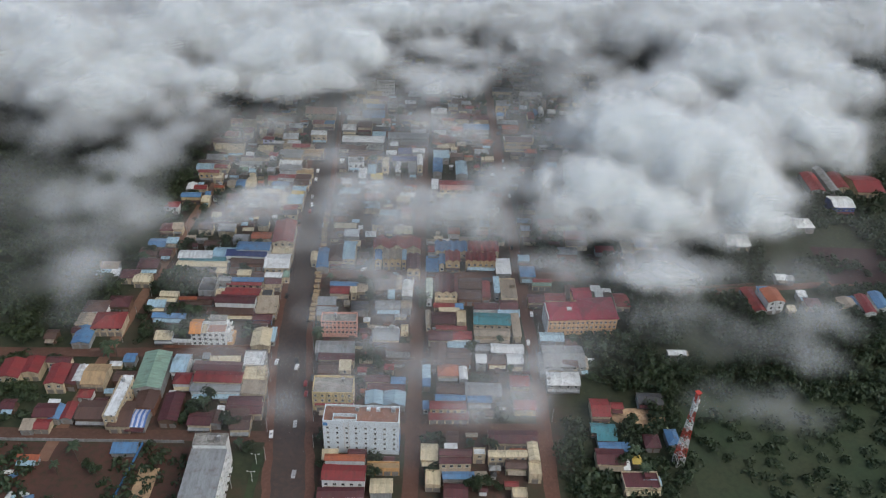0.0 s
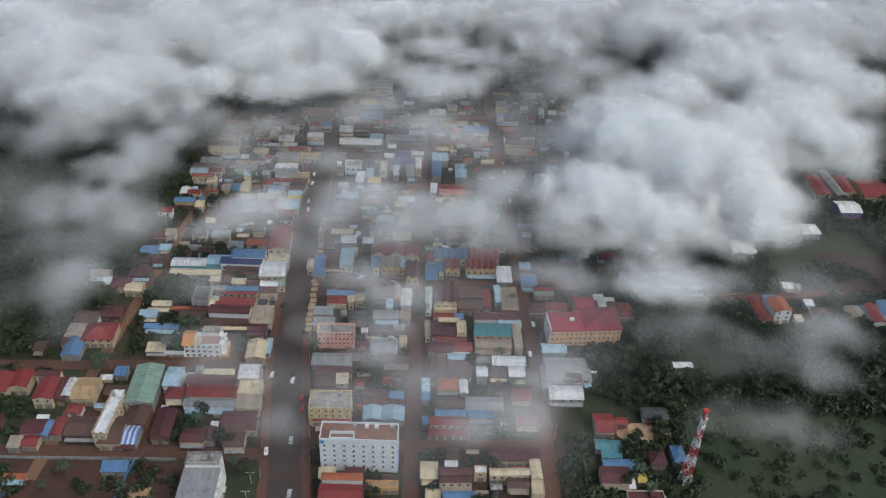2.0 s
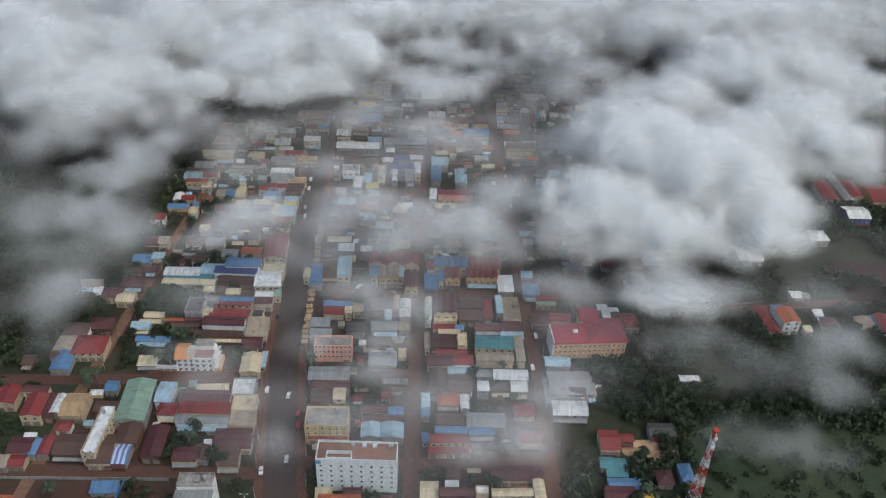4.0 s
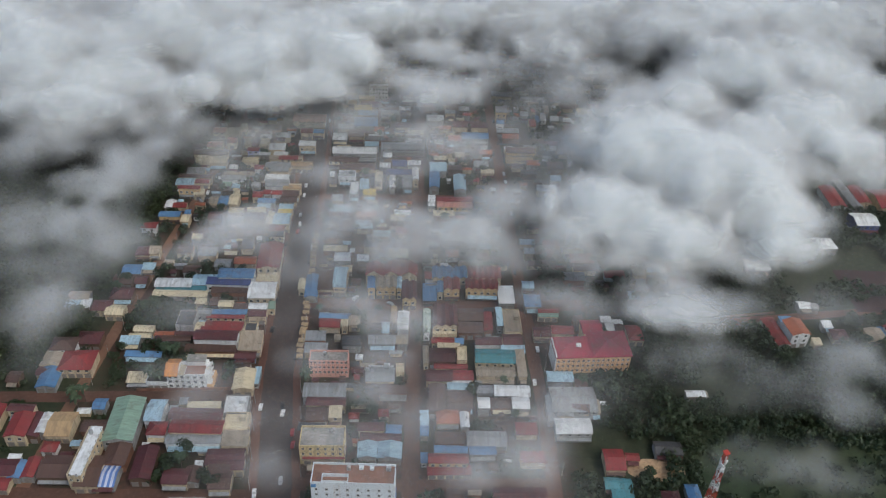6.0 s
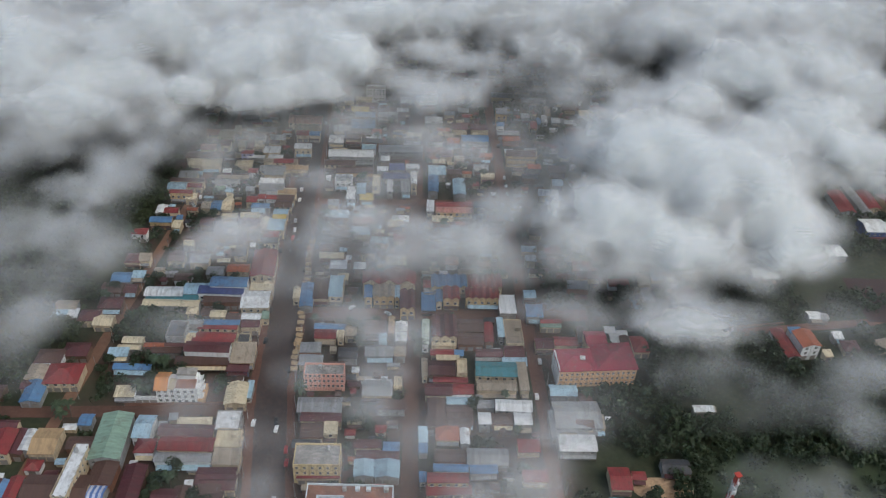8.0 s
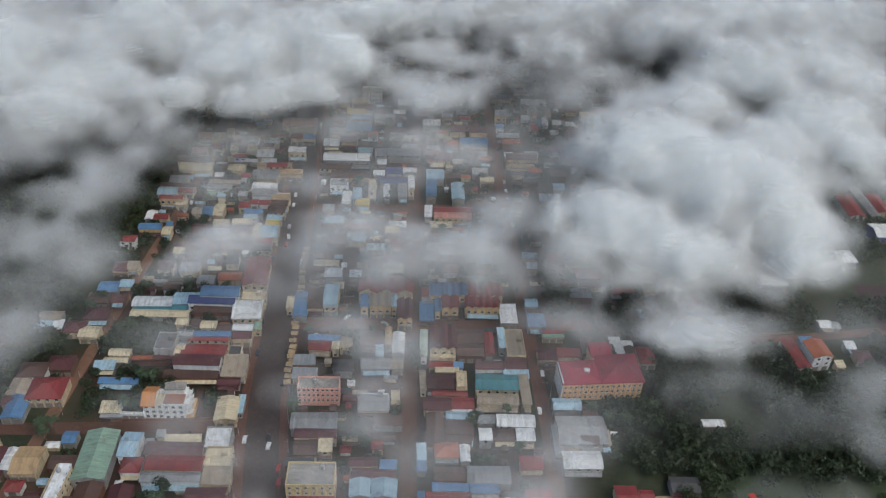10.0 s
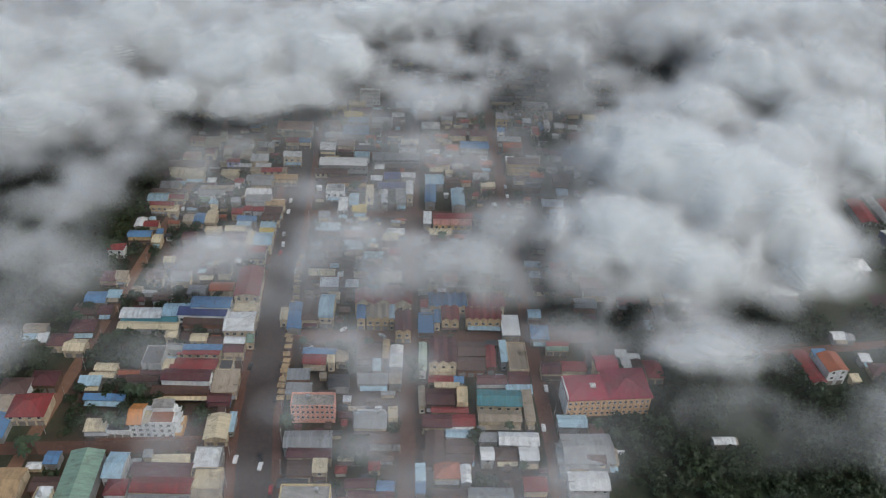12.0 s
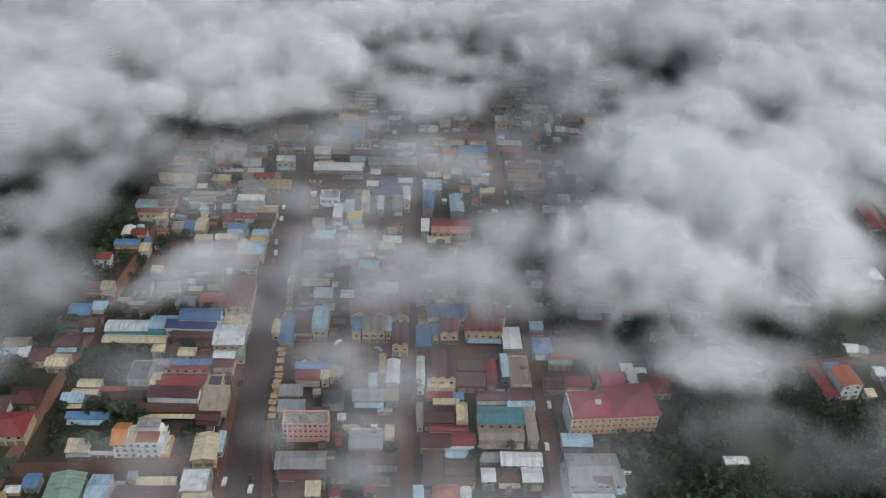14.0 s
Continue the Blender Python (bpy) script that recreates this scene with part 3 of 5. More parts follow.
part("roof", Build().prism([(-13.7, 10.4), (-13.7, 10.6), (13.7, 10.6), (13.7, 10.4)], -2.0, 3.3), ROOF["white"], long_house)
house(202.5, 312, 10.5, 13, 9.5, "G", "rust", "white", 8, name="red_roofed_villa", label="white two-storey villa with a steep red roof")
house(192.5, 313, 7.5, 22, 5, "G", "red", "white", 8, name="row_house", label="low white row house with a long red roof")
house(101, 176, 17, 10, 5.5, "f", "maroon", "cream", 2, name="courtyard_house", label="yellow-framed house with a maroon roof terrace")

# ---- houses of the town ----
H(-142.4, 337.2, 20.5, 8.0, 6.1, "g", "white", "grey")
H(-125.8, 340.4, 13.3, 9.6, 6.1, "g", "ltblue", "grey")
H(-137.3, 332.7, 28.0, 4.5, 5.1, "s", "teal", "grey")
H(-136.7, 329.0, 30.1, 5.7, 5.2, "g", "cream", "grey")
H(-107.8, 342.5, 20.1, 8.6, 10.1, "g", "blue", "white")
H(-111.3, 336.8, 24.5, 5.7, 8.2, "s", "dblue", "white")
H(-109.1, 332.5, 22.2, 5.2, 5.8, "s", "brown", "brick")
H(-90.6, 343.2, 13.2, 8.0, 7.0, "f", "cream", "cream")
H(-91.6, 331.7, 15.0, 14.4, 7.2, "g", "white", "cream")
H(-92.8, 363.9, 13.3, 24.5, 7.1, "G", "red", "cream")
H(-70.9, 340.6, 3.8, 9.6, 5.2, "G", "cream", "cream")
H(-65.1, 339.9, 7.2, 20.2, 4.8, "G", "blue", "grey")
H(-124.2, 323.6, 5.8, 5.0, 5.0, "h", "cream", "cream")
H(-116.6, 323.7, 5.7, 4.6, 3.9, "s", "brown", "brick")
H(-109.1, 319.3, 8.1, 5.5, 7.0, "g", "cream", "cream")
H(-101.0, 318.6, 7.6, 5.3, 6.0, "g", "brown", "cream")
H(-91.5, 318.2, 10.1, 4.7, 6.8, "g", "white", "cream")
H(-84.8, 321.4, 3.8, 5.5, 4.9, "s", "green", "cream")
H(-107.0, 312.2, 21.2, 3.4, 6.9, "s", "blue", "cream")
H(-107.3, 309.7, 20.1, 3.4, 6.2, "s", "red", "cream")
H(-91.1, 313.6, 9.6, 6.3, 6.1, "g", "maroon", "cream")
H(-106.0, 301.6, 20.1, 4.5, 7.8, "g", "red", "cream")
H(-119.6, 302.1, 5.2, 7.3, 5.1, "g", "cream", "cream")
H(-107.0, 297.8, 21.2, 2.9, 7.8, "s", "red", "cream")
H(-108.1, 291.5, 22.5, 7.3, 9.1, "g", "maroon", "white")
H(-110.3, 285.7, 25.8, 4.9, 4.8, "s", "brown", "brick")
H(-92.2, 301.1, 6.8, 7.8, 6.8, "f", "dark", "cream")
H(-90.5, 291.6, 11.5, 13.4, 5.2, "s", "beige", "cream")
H(-91.7, 283.0, 10.7, 6.0, 3.9, "g", "maroon", "blue")
H(-148.2, 299.5, 10.5, 4.8, 4.9, "g", "cream", "cream")
H(-148.9, 294.8, 11.7, 3.2, 4.2, "g", "cream", "grey")
H(-153.1, 290.5, 10.1, 5.7, 4.2, "s", "ltblue", "grey")
H(-137.0, 297.3, 10.3, 3.2, 3.9, "g", "rust", "blue")
H(-126.3, 298.0, 10.9, 3.2, 4.2, "g", "maroon", "grey")
H(-129.6, 293.6, 14.7, 4.4, 4.0, "g", "brown", "grey")
H(-126.5, 304.2, 9.7, 12.8, 9.1, "f", "dark", "grey")
H(-119.2, 311.1, 8.6, 4.9, 7.9, "f", "grey", "grey")
H(-143.3, 280.6, 18.5, 3.6, 4.2, "s", "blue", "grey")
H(-140.5, 264.1, 11.3, 6.7, 4.1, "s", "cream", "grey")
H(-130.9, 263.0, 11.0, 5.6, 5.2, "f", "dark", "white")
H(-88.6, 264.3, 10.2, 14.2, 5.2, "G", "cream", "cream")
H(-83.0, 267.9, 2.1, 10.2, 3.9, "s", "ltblue", "grey")
H(-88.5, 246.0, 11.8, 12.4, 6.9, "f", "white", "grey")
H(-103.8, 245.6, 15.5, 3.8, 5.8, "s", "cream", "cream")
H(-191.1, 324.9, 11.4, 7.1, 4.8, "g", "beige", "grey")
H(-192.8, 319.0, 7.7, 6.2, 3.8, "s", "ltblue", "grey")
H(-185.8, 318.9, 5.3, 6.4, 3.9, "s", "white", "grey")
H(-176.3, 317.0, 10.6, 8.9, 5.1, "h", "maroon", "cream")
H(-167.8, 313.6, 10.0, 8.2, 4.8, "g", "cream", "cream")
H(-168.8, 327.8, 12.2, 9.5, 5.1, "h", "maroon", "brown")
H(-170.2, 350.9, 10.7, 9.0, 3.9, "g", "blue", "grey")
H(-161.6, 353.5, 7.2, 5.6, 3.9, "s", "ltblue", "grey")
H(-172.3, 341.3, 11.1, 8.5, 4.2, "g", "brown", "brown")
H(-162.2, 341.1, 7.0, 7.4, 4.0, "g", "maroon", "brown")
H(-168.6, 367.8, 8.8, 8.9, 4.9, "h", "maroon", "cream")
H(-162.2, 368.0, 6.6, 6.6, 5.0, "s", "beige", "cream")
H(-138, 234.6, 13.8, 26.6, 7.1, "G", "green", "grey")
H(-125.7, 241.7, 8.1, 13.5, 5.8, "g", "ltblue", "white")
H(-153.6, 246.1, 6.0, 6.8, 4.2, "g", "blue", "grey")
H(-122.1, 230.9, 8.7, 8.2, 5.8, "h", "red", "white")
H(-105.7, 239.0, 24.7, 7.0, 7.1, "g", "maroon", "cream")
H(-103.7, 231.2, 24.3, 7.8, 7.2, "g", "red", "cream")
H(-103.9, 225.0, 24.8, 5.3, 5.8, "g", "grey", "white")
H(-86.1, 235.3, 11.8, 11.2, 7.1, "f", "cream", "cream")
H(-84.9, 225.6, 12.0, 8.2, 5.9, "s", "beige", "cream")
H(-187.4, 239.8, 12.4, 4.4, 7.0, "g", "maroon", "cream")
H(-184.4, 229.6, 9.6, 14.5, 6.8, "G", "red", "cream")
H(-179.2, 231.4, 9.2, 14.3, 4.8, "G", "maroon", "brown")
H(-174.5, 232.4, 9.0, 12.0, 4.8, "G", "white", "grey")
H(-166.4, 232.1, 11.3, 14.7, 5.2, "g", "tan", "cream")
H(-167.5, 220.0, 6.9, 5.9, 3.8, "h", "red", "white")
H(-136.9, 204.8, 9.8, 12.3, 4.1, "g", "stripe", "grey")
H(-144.1, 206.0, 10.4, 16.6, 5.2, "g", "brown", "cream")
H(-135.8, 215.6, 10.4, 12.3, 5.2, "G", "brown", "brick")
H(-87.6, 216.0, 16.7, 9.2, 4.9, "g", "maroon", "cream")
H(-88.7, 206.7, 9.7, 8.3, 4.9, "s", "brown", "cream")
H(-122.4, 211.5, 9.3, 18.5, 5.0, "G", "maroon", "brown")
H(-100.1, 206.5, 6.8, 8.8, 4.1, "G", "brown", "grey")
H(-180.4, 213.4, 5.6, 2.8, 3.8, "s", "white", "grey")
H(-176.5, 206.7, 5.4, 9.8, 4.1, "G", "blue", "grey")
H(-171.0, 207.9, 5.5, 11.1, 4.1, "G", "red", "grey")
H(-159.0, 207.8, 14.7, 12.1, 5.2, "g", "brown", "brown")
H(-184.1, 284.2, 12.8, 10.0, 6.8, "h", "brown", "white")
H(-173.9, 291.0, 12.3, 9.8, 5.2, "h", "maroon", "brown")
H(-186.9, 275.0, 9.8, 10.6, 4.8, "G", "beige", "cream")
H(-188.9, 267.0, 5.9, 5.8, 3.9, "g", "maroon", "cream")
H(-184.1, 263.5, 9.6, 15.7, 4.1, "G", "blue", "grey")
H(-173.5, 273.3, 16.5, 14.0, 6.2, "h", "red", "cream")
H(-201.2, 262.5, 6.2, 7.6, 3.9, "g", "brown", "brown")
H(-209.3, 233.2, 11.3, 14.0, 6.2, "G", "red", "cream")
H(-199.9, 236.4, 9.3, 11.9, 6.0, "G", "red", "cream")
H(-201.6, 210.9, 6.8, 6.8, 3.9, "g", "maroon", "brown")
H(-186.9, 197.8, 5.8, 6.5, 3.9, "s", "beige", "grey")
H(-181.7, 206.9, 10.4, 9.2, 4.8, "g", "maroon", "cream")
H(-180.3, 198.9, 7.3, 6.5, 3.8, "g", "red", "cream")
H(-137.5, 186.4, 11.6, 5.9, 3.0, "s", "blue", "grey")
H(-106.6, 204.4, 11.1, 8.3, 5.1, "g", "maroon", "cream")
H(-86.9, 202.9, 9.5, 9.6, 5.2, "g", "brown", "cream")
H(-86.1, 212.7, 15.4, 7.9, 4.8, "g", "maroon", "cream")
H(-98.5, 211.3, 3.4, 5.1, 3.8, "s", "white", "grey")
H(-179.2, 178.8, 10.2, 3.7, 2.8, "s", "rust", "grey")
H(-48.0, 257.9, 20.7, 9.4, 6.0, "g", "grey", "grey")
H(-46.4, 250.4, 19.0, 5.4, 6.0, "g", "maroon", "cream")
H(-21.7, 270.7, 14.6, 9.7, 4.9, "g", "grey", "cream")
H(-11.8, 274.8, 4.7, 7.0, 6.0, "f", "cream", "cream")
H(-41.1, 243.4, 6.0, 6.8, 6.2, "s", "cream", "cream")
H(-30.0, 250.0, 8.9, 3.2, 4.0, "s", "cream", "cream")
H(-49.8, 243.2, 10.5, 8.3, 5.0, "g", "brown", "brick")
H(-43.8, 220.3, 18.6, 7.6, 4.8, "g", "red", "cream")
H(-23.8, 236.0, 12.4, 4.9, 5.2, "g", "maroon", "cream")
H(-13.0, 234.6, 7.3, 6.4, 4.8, "g", "blue", "grey")
H(-18.8, 230.1, 19.1, 4.8, 5.0, "g", "maroon", "brown")
H(-24.4, 222.3, 8.8, 9.1, 5.2, "G", "ltblue", "grey")
H(-14.1, 222.6, 10.8, 9.5, 4.8, "G", "ltblue", "grey")
H(12.4, 244.1, 10.9, 8.8, 5.1, "h", "rust", "cream")
H(1.2, 242.6, 4.1, 8.7, 4.2, "s", "ltblue", "grey")
H(1.4, 235.1, 4.0, 5.3, 4.1, "s", "blue", "grey")
H(20.4, 242.2, 4.2, 9.3, 5.1, "G", "white", "grey")
H(7.2, 257.1, 8.1, 16.4, 4.8, "G", "brown", "brick")
H(18.2, 255.6, 12.2, 11.2, 5.0, "g", "brown", "brick")
H(18.8, 264.4, 13.5, 4.6, 4.8, "g", "ltblue", "white")
H(8.1, 271.1, 13.3, 7.5, 5.2, "g", "maroon", "cream")
H(20.2, 272.2, 10.0, 6.7, 4.9, "g", "red", "cream")
H(30.8, 262.5, 8.2, 5.2, 5.0, "g", "grey", "grey")
H(44.1, 261.0, 17.6, 7.3, 6.2, "g", "white", "grey")
H(29.8, 252.4, 5.8, 7.0, 6.2, "g", "white", "grey")
H(38.3, 253.7, 10.1, 6.7, 5.2, "h", "brown", "brick")
H(47.9, 253.1, 8.4, 7.5, 6.0, "g", "white", "grey")
H(13.8, 223.2, 15.4, 4.1, 6.0, "g", "blue", "white")
H(28.4, 223.7, 12.2, 4.7, 5.1, "g", "blue", "grey")
H(12.6, 217.0, 18.0, 5.3, 7.0, "g", "red", "tan")
H(1.6, 219.3, 3.0, 5.0, 3.9, "s", "blue", "grey")
H(13.1, 212.9, 19.8, 4.5, 3.5, "s", "red", "cream")
H(30.5, 230.9, 18.6, 9.3, 4.8, "g", "grey", "grey")
H(13.4, 230.9, 13.6, 7.0, 4.9, "g", "brown", "brick")
H(71.9, 239.2, 17.2, 9.6, 6.2, "g", "white", "grey")
H(73.8, 256.4, 22.1, 16.6, 6.2, "g", "grey", "grey")
H(69.4, 273.0, 13.3, 7.2, 5.1, "g", "ltblue", "grey")
H(79.4, 268.8, 6.4, 6.4, 5.0, "g", "brown", "cream")
H(4.2, 188.7, 8.0, 9.8, 4.9, "g", "cream", "cream")
H(14.2, 192.7, 5.9, 2.9, 4.8, "s", "white", "grey")
H(16.2, 186.4, 15.1, 3.9, 7.9, "g", "maroon", "cream")
H(16.2, 182.5, 14.9, 4.0, 7.1, "g", "maroon", "cream")
H(27.5, 189.0, 6.1, 4.7, 6.2, "f", "white", "cream")
H(17.7, 175.6, 14.4, 4.1, 4.9, "g", "blue", "grey")
H(6.2, 173.9, 7.4, 8.9, 5.1, "f", "cream", "cream")
H(27.9, 176.3, 5.6, 3.7, 5.1, "g", "beige", "cream")
H(16.5, 166.8, 10.7, 7.5, 5.1, "g", "maroon", "cream")
H(40.6, 187.5, 18.2, 3.9, 7.1, "g", "cream", "cream")
H(52.7, 189.3, 4.9, 11.0, 7.1, "G", "cream", "cream")
H(44.4, 183.1, 10.0, 5.3, 4.9, "g", "brown", "cream")
H(52.9, 180.1, 6.3, 7.8, 6.1, "f", "cream", "cream")
H(45.2, 167.2, 7.2, 6.1, 4.9, "f", "cream", "cream")
H(43.9, 199.6, 23.7, 8.2, 5.0, "g", "maroon", "cream")
H(-33.9, 172.4, 19.4, 8.7, 8.1, "g", "red", "white")
H(-34.3, 180.2, 18.1, 3.8, 9.1, "g", "rust", "white")
H(-16.7, 180.1, 15.1, 4.5, 4.9, "f", "tan", "orange")
H(-34.2, 162.2, 20.4, 5.6, 7.2, "g", "maroon", "white")
H(89.0, 189.4, 13.5, 9.4, 5.1, "g", "maroon", "cream")
H(85.7, 208.1, 6.7, 6.4, 4.0, "g", "teal", "grey")
H(92.0, 208.1, 5.1, 5.9, 3.8, "g", "teal", "grey")
H(89.5, 202.3, 9.5, 4.6, 4.0, "s", "teal", "grey")
H(92.1, 196.5, 15.0, 5.8, 3.9, "g", "blue", "grey")
H(101.4, 189.3, 4.3, 5.2, 3.6, "g", "yellow", "grey")
H(96.3, 185.8, 2.8, 5.4, 3.5, "s", "white", "grey")
H(110.9, 200.9, 7.8, 8.2, 4.2, "h", "maroon", "brown")
H(121.4, 203.9, 6.0, 10.0, 4.1, "h", "blue", "grey")
H(106.3, 176.6, 7.8, 5.2, 4.1, "g", "ltblue", "grey")
H(88.6, 220.9, 9.4, 12.1, 4.9, "g", "red", "cream")
H(97.5, 223.4, 6.2, 4.5, 4.1, "g", "red", "cream")
H(115.2, 229.1, 12.7, 7.9, 4.1, "g", "dark", "grey")
H(136.8, 264.7, 10.0, 4.2, 4.2, "g", "white", "grey")
H(-57.7, 345.0, 8.5, 18.2, 5.9, "h", "brown", "cream")
H(-49.1, 344.8, 7.4, 17.0, 7.2, "v", "ltblue", "cream")
H(-20.4, 352.4, 29.8, 10.8, 8.2, "3", "red", "cream")
H(-31.3, 340.5, 4.3, 10.6, 8.1, "G", "blue", "tan")
H(-22.8, 340.8, 11.7, 10.6, 8.2, "3", "beige", "tan")
H(-15.4, 341.1, 2.2, 10.6, 8.2, "G", "ltblue", "tan")
H(-9.5, 334.5, 8.2, 15.7, 8.0, "2", "maroon", "tan")
H(0.9, 350.9, 3.9, 5.5, 6.0, "s", "red", "cream")
H(13.3, 352.1, 19.9, 10.8, 7.8, "5", "blue", "cream")
H(33.5, 352.6, 19.1, 11.6, 8.2, "6", "red", "cream")
H(2.3, 344.9, 6.4, 5.4, 6.2, "f", "grey", "grey")
H(7.9, 342.0, 3.4, 11.6, 6.0, "G", "blue", "cream")
H(2.0, 337.3, 7.7, 13.4, 4.1, "s", "blue", "grey")
H(14.5, 341.1, 9.0, 10.4, 8.1, "2", "red", "tan")
H(31.6, 341.7, 18.4, 8.8, 8.1, "5", "red", "tan")
H(45.4, 336.5, 9.0, 13.6, 4.8, "s", "white", "grey")
H(10.8, 313.6, 13.2, 17.2, 8.1, "3", "maroon", "cream")
H(0.9, 311.4, 3.8, 19.4, 6.0, "G", "mint", "white")
H(24.9, 318.7, 13.6, 10.1, 5.1, "g", "brown", "brown")
H(24.6, 308.2, 13.3, 8.9, 5.0, "g", "brown", "brick")
H(10.5, 304.7, 13.1, 6.2, 5.1, "f", "cream", "cream")
H(34.3, 313.5, 4.7, 15.5, 5.1, "G", "red", "brick")
H(40.5, 315.9, 3.4, 13.6, 6.1, "s", "ltblue", "grey")
H(47.2, 312.6, 9.9, 19.8, 7.1, "f", "beige", "cream")
H(9.7, 297.5, 11.9, 4.4, 4.8, "g", "red", "cream")
H(18.4, 297.1, 4.6, 3.9, 4.8, "s", "blue", "grey")
H(12.7, 293.4, 11.7, 3.0, 5.0, "s", "cream", "cream")
H(9.6, 284.9, 13.3, 10.0, 6.1, "g", "dmaroon", "brown")
H(1.0, 286.0, 3.0, 12.8, 4.9, "G", "beige", "cream")
H(19.7, 286.7, 5.6, 11.1, 6.1, "f", "cream", "cream")
H(33.8, 296.7, 14.0, 5.8, 6.1, "g", "maroon", "white")
H(46.7, 298.8, 10.2, 8.4, 5.8, "g", "maroon", "cream")
H(46.6, 292.0, 12.5, 5.3, 5.0, "s", "ltblue", "white")
H(36.7, 284.4, 20.8, 10.2, 6.9, "g", "teal", "cream")
H(36.6, 274.4, 19.7, 7.0, 5.8, "g", "beige", "cream")
H(49.9, 280.4, 4.6, 18.0, 5.8, "s", "beige", "cream")
H(13.9, 278.1, 17.0, 3.5, 4.9, "g", "red", "cream")
H(7.5, 270.3, 11.1, 6.0, 4.8, "g", "maroon", "cream")
H(19.4, 271.6, 11.6, 6.0, 4.8, "g", "red", "cream")
H(19.6, 267.9, 9.4, 2.2, 3.8, "s", "white", "pink")
H(17.8, 251.4, 11.6, 7.1, 5.0, "g", "brown", "brick")
H(6.7, 250.3, 8.9, 7.0, 4.9, "G", "brown", "brown")
H(58.7, 346.8, 6.8, 6.4, 5.1, "g", "ltblue", "grey")
H(60.0, 331.8, 9.2, 10.5, 6.0, "h", "blue", "grey")
H(68.3, 324.4, 11.4, 3.2, 4.9, "g", "red", "cream")
H(68.1, 321.7, 11.4, 3.2, 4.2, "s", "green", "cream")
H(63.2, 306.9, 9.5, 7.7, 4.8, "g", "maroon", "cream")
H(74.3, 307.5, 11.9, 6.7, 6.0, "g", "red", "cream")
H(69.0, 273.4, 12.7, 6.6, 4.9, "g", "ltblue", "grey")
H(66.9, 268.6, 8.1, 4.1, 4.0, "g", "dark", "brown")
H(68.7, 262.8, 10.1, 5.0, 4.8, "g", "teal", "grey")
H(62.7, 252.0, 3.9, 16.9, 4.2, "G", "grey", "grey")
H(69.1, 253.0, 8.2, 13.7, 4.9, "G", "grey", "cream")
H(-49.5, 314.5, 16.4, 4.3, 4.8, "g", "blue", "grey")
H(-51.3, 308.2, 11.2, 7.0, 5.1, "g", "red", "cream")
H(-43.3, 307.5, 3.6, 5.0, 5.8, "s", "cream", "cream")
H(-38.3, 311.2, 6.1, 8.1, 5.0, "g", "beige", "cream")
H(-25.3, 315.1, 11.4, 10.8, 4.9, "g", "brown", "brown")
H(-17.2, 315.8, 3.2, 13.5, 6.0, "G", "tan", "brown")
H(-11.9, 311.8, 6.1, 15.3, 5.2, "G", "white", "grey")
H(-21.1, 306.7, 3.9, 8.0, 4.2, "v", "ltblue", "grey")
H(-22.5, 296.4, 14.4, 7.1, 5.0, "g", "grey", "grey")
H(-11.8, 296.7, 6.1, 7.1, 5.2, "g", "beige", "grey")
H(-21.5, 273.4, 13.4, 6.9, 5.1, "f", "grey", "white")
H(-11.9, 274.4, 4.7, 6.6, 5.9, "f", "cream", "cream")
H(-43.9, 250.5, 10.1, 5.4, 4.8, "g", "maroon", "cream")
H(-18.4, 246.0, 5.0, 4.6, 4.0, "g", "red", "cream")
H(-41.9, 244.6, 6.2, 3.0, 5.0, "s", "cream", "cream")
H(201.2, 322.0, 7.0, 5.8, 5.2, "s", "blue", "white")
H(213.4, 306.6, 4.6, 4.7, 4.2, "s", "cream", "cream")
H(252.0, 399.2, 12.2, 11.6, 5.1, "h", "white", "grey")
H(217.4, 337.9, 7.3, 6.2, 3.9, "g", "white", "grey")
H(222.5, 336.9, 4.5, 5.3, 4.2, "g", "grey", "grey")
H(224.6, 322.8, 4.7, 5.0, 3.8, "g", "beige", "grey")
H(134.5, 367.9, 7.5, 11.6, 5.8, "g", "blue", "cream")
H(142.3, 367.9, 7.2, 12.4, 6.0, "g", "brown", "white")
H(125.6, 363.1, 7.1, 12.6, 6.1, "f", "cream", "cream")
H(126.6, 349.3, 6.0, 16.8, 3.8, "G", "grey", "grey")
H(118.9, 341.7, 5.1, 7.0, 4.1, "g", "ltblue", "grey")
H(199.9, 375.4, 15.5, 13.3, 5.2, "g", "white", "grey")
H(137.7, 264.7, 10.2, 4.2, 3.9, "g", "beige", "grey")
H(99.9, 319.5, 5.8, 4.3, 4.0, "s", "white", "grey")
H(101.6, 312.5, 5.5, 8.9, 3.9, "g", "white", "grey")
H(106.0, 317.6, 5.8, 3.4, 3.9, "s", "white", "grey")
H(106.2, 307.1, 5.2, 13.8, 5.2, "G", "brown", "cream")
H(113.9, 308.6, 8.5, 12.2, 4.9, "h", "red", "cream")
H(84.4, 313.8, 6.0, 12.5, 5.2, "G", "brown", "brick")
H(90.6, 312.3, 5.7, 7.2, 4.2, "s", "grey", "grey")
H(89.3, 256.8, 2.7, 2.8, 3.0, "s", "white", "grey")
H(84.1, 252.9, 5.0, 7.9, 4.9, "s", "beige", "cream")
H(76.9, 252.1, 8.2, 7.6, 6.2, "g", "brown", "cream")
H(286.9, 425.2, 15.3, 14.8, 7.0, "g", "white", "dblue")
H(278.2, 455.8, 10.9, 26.1, 5.0, "G", "red", "white")
H(290.2, 460.8, 6.8, 34.5, 4.9, "G", "grey", "grey")
H(298.3, 459.1, 8.9, 22.3, 5.2, "G", "red", "cream")
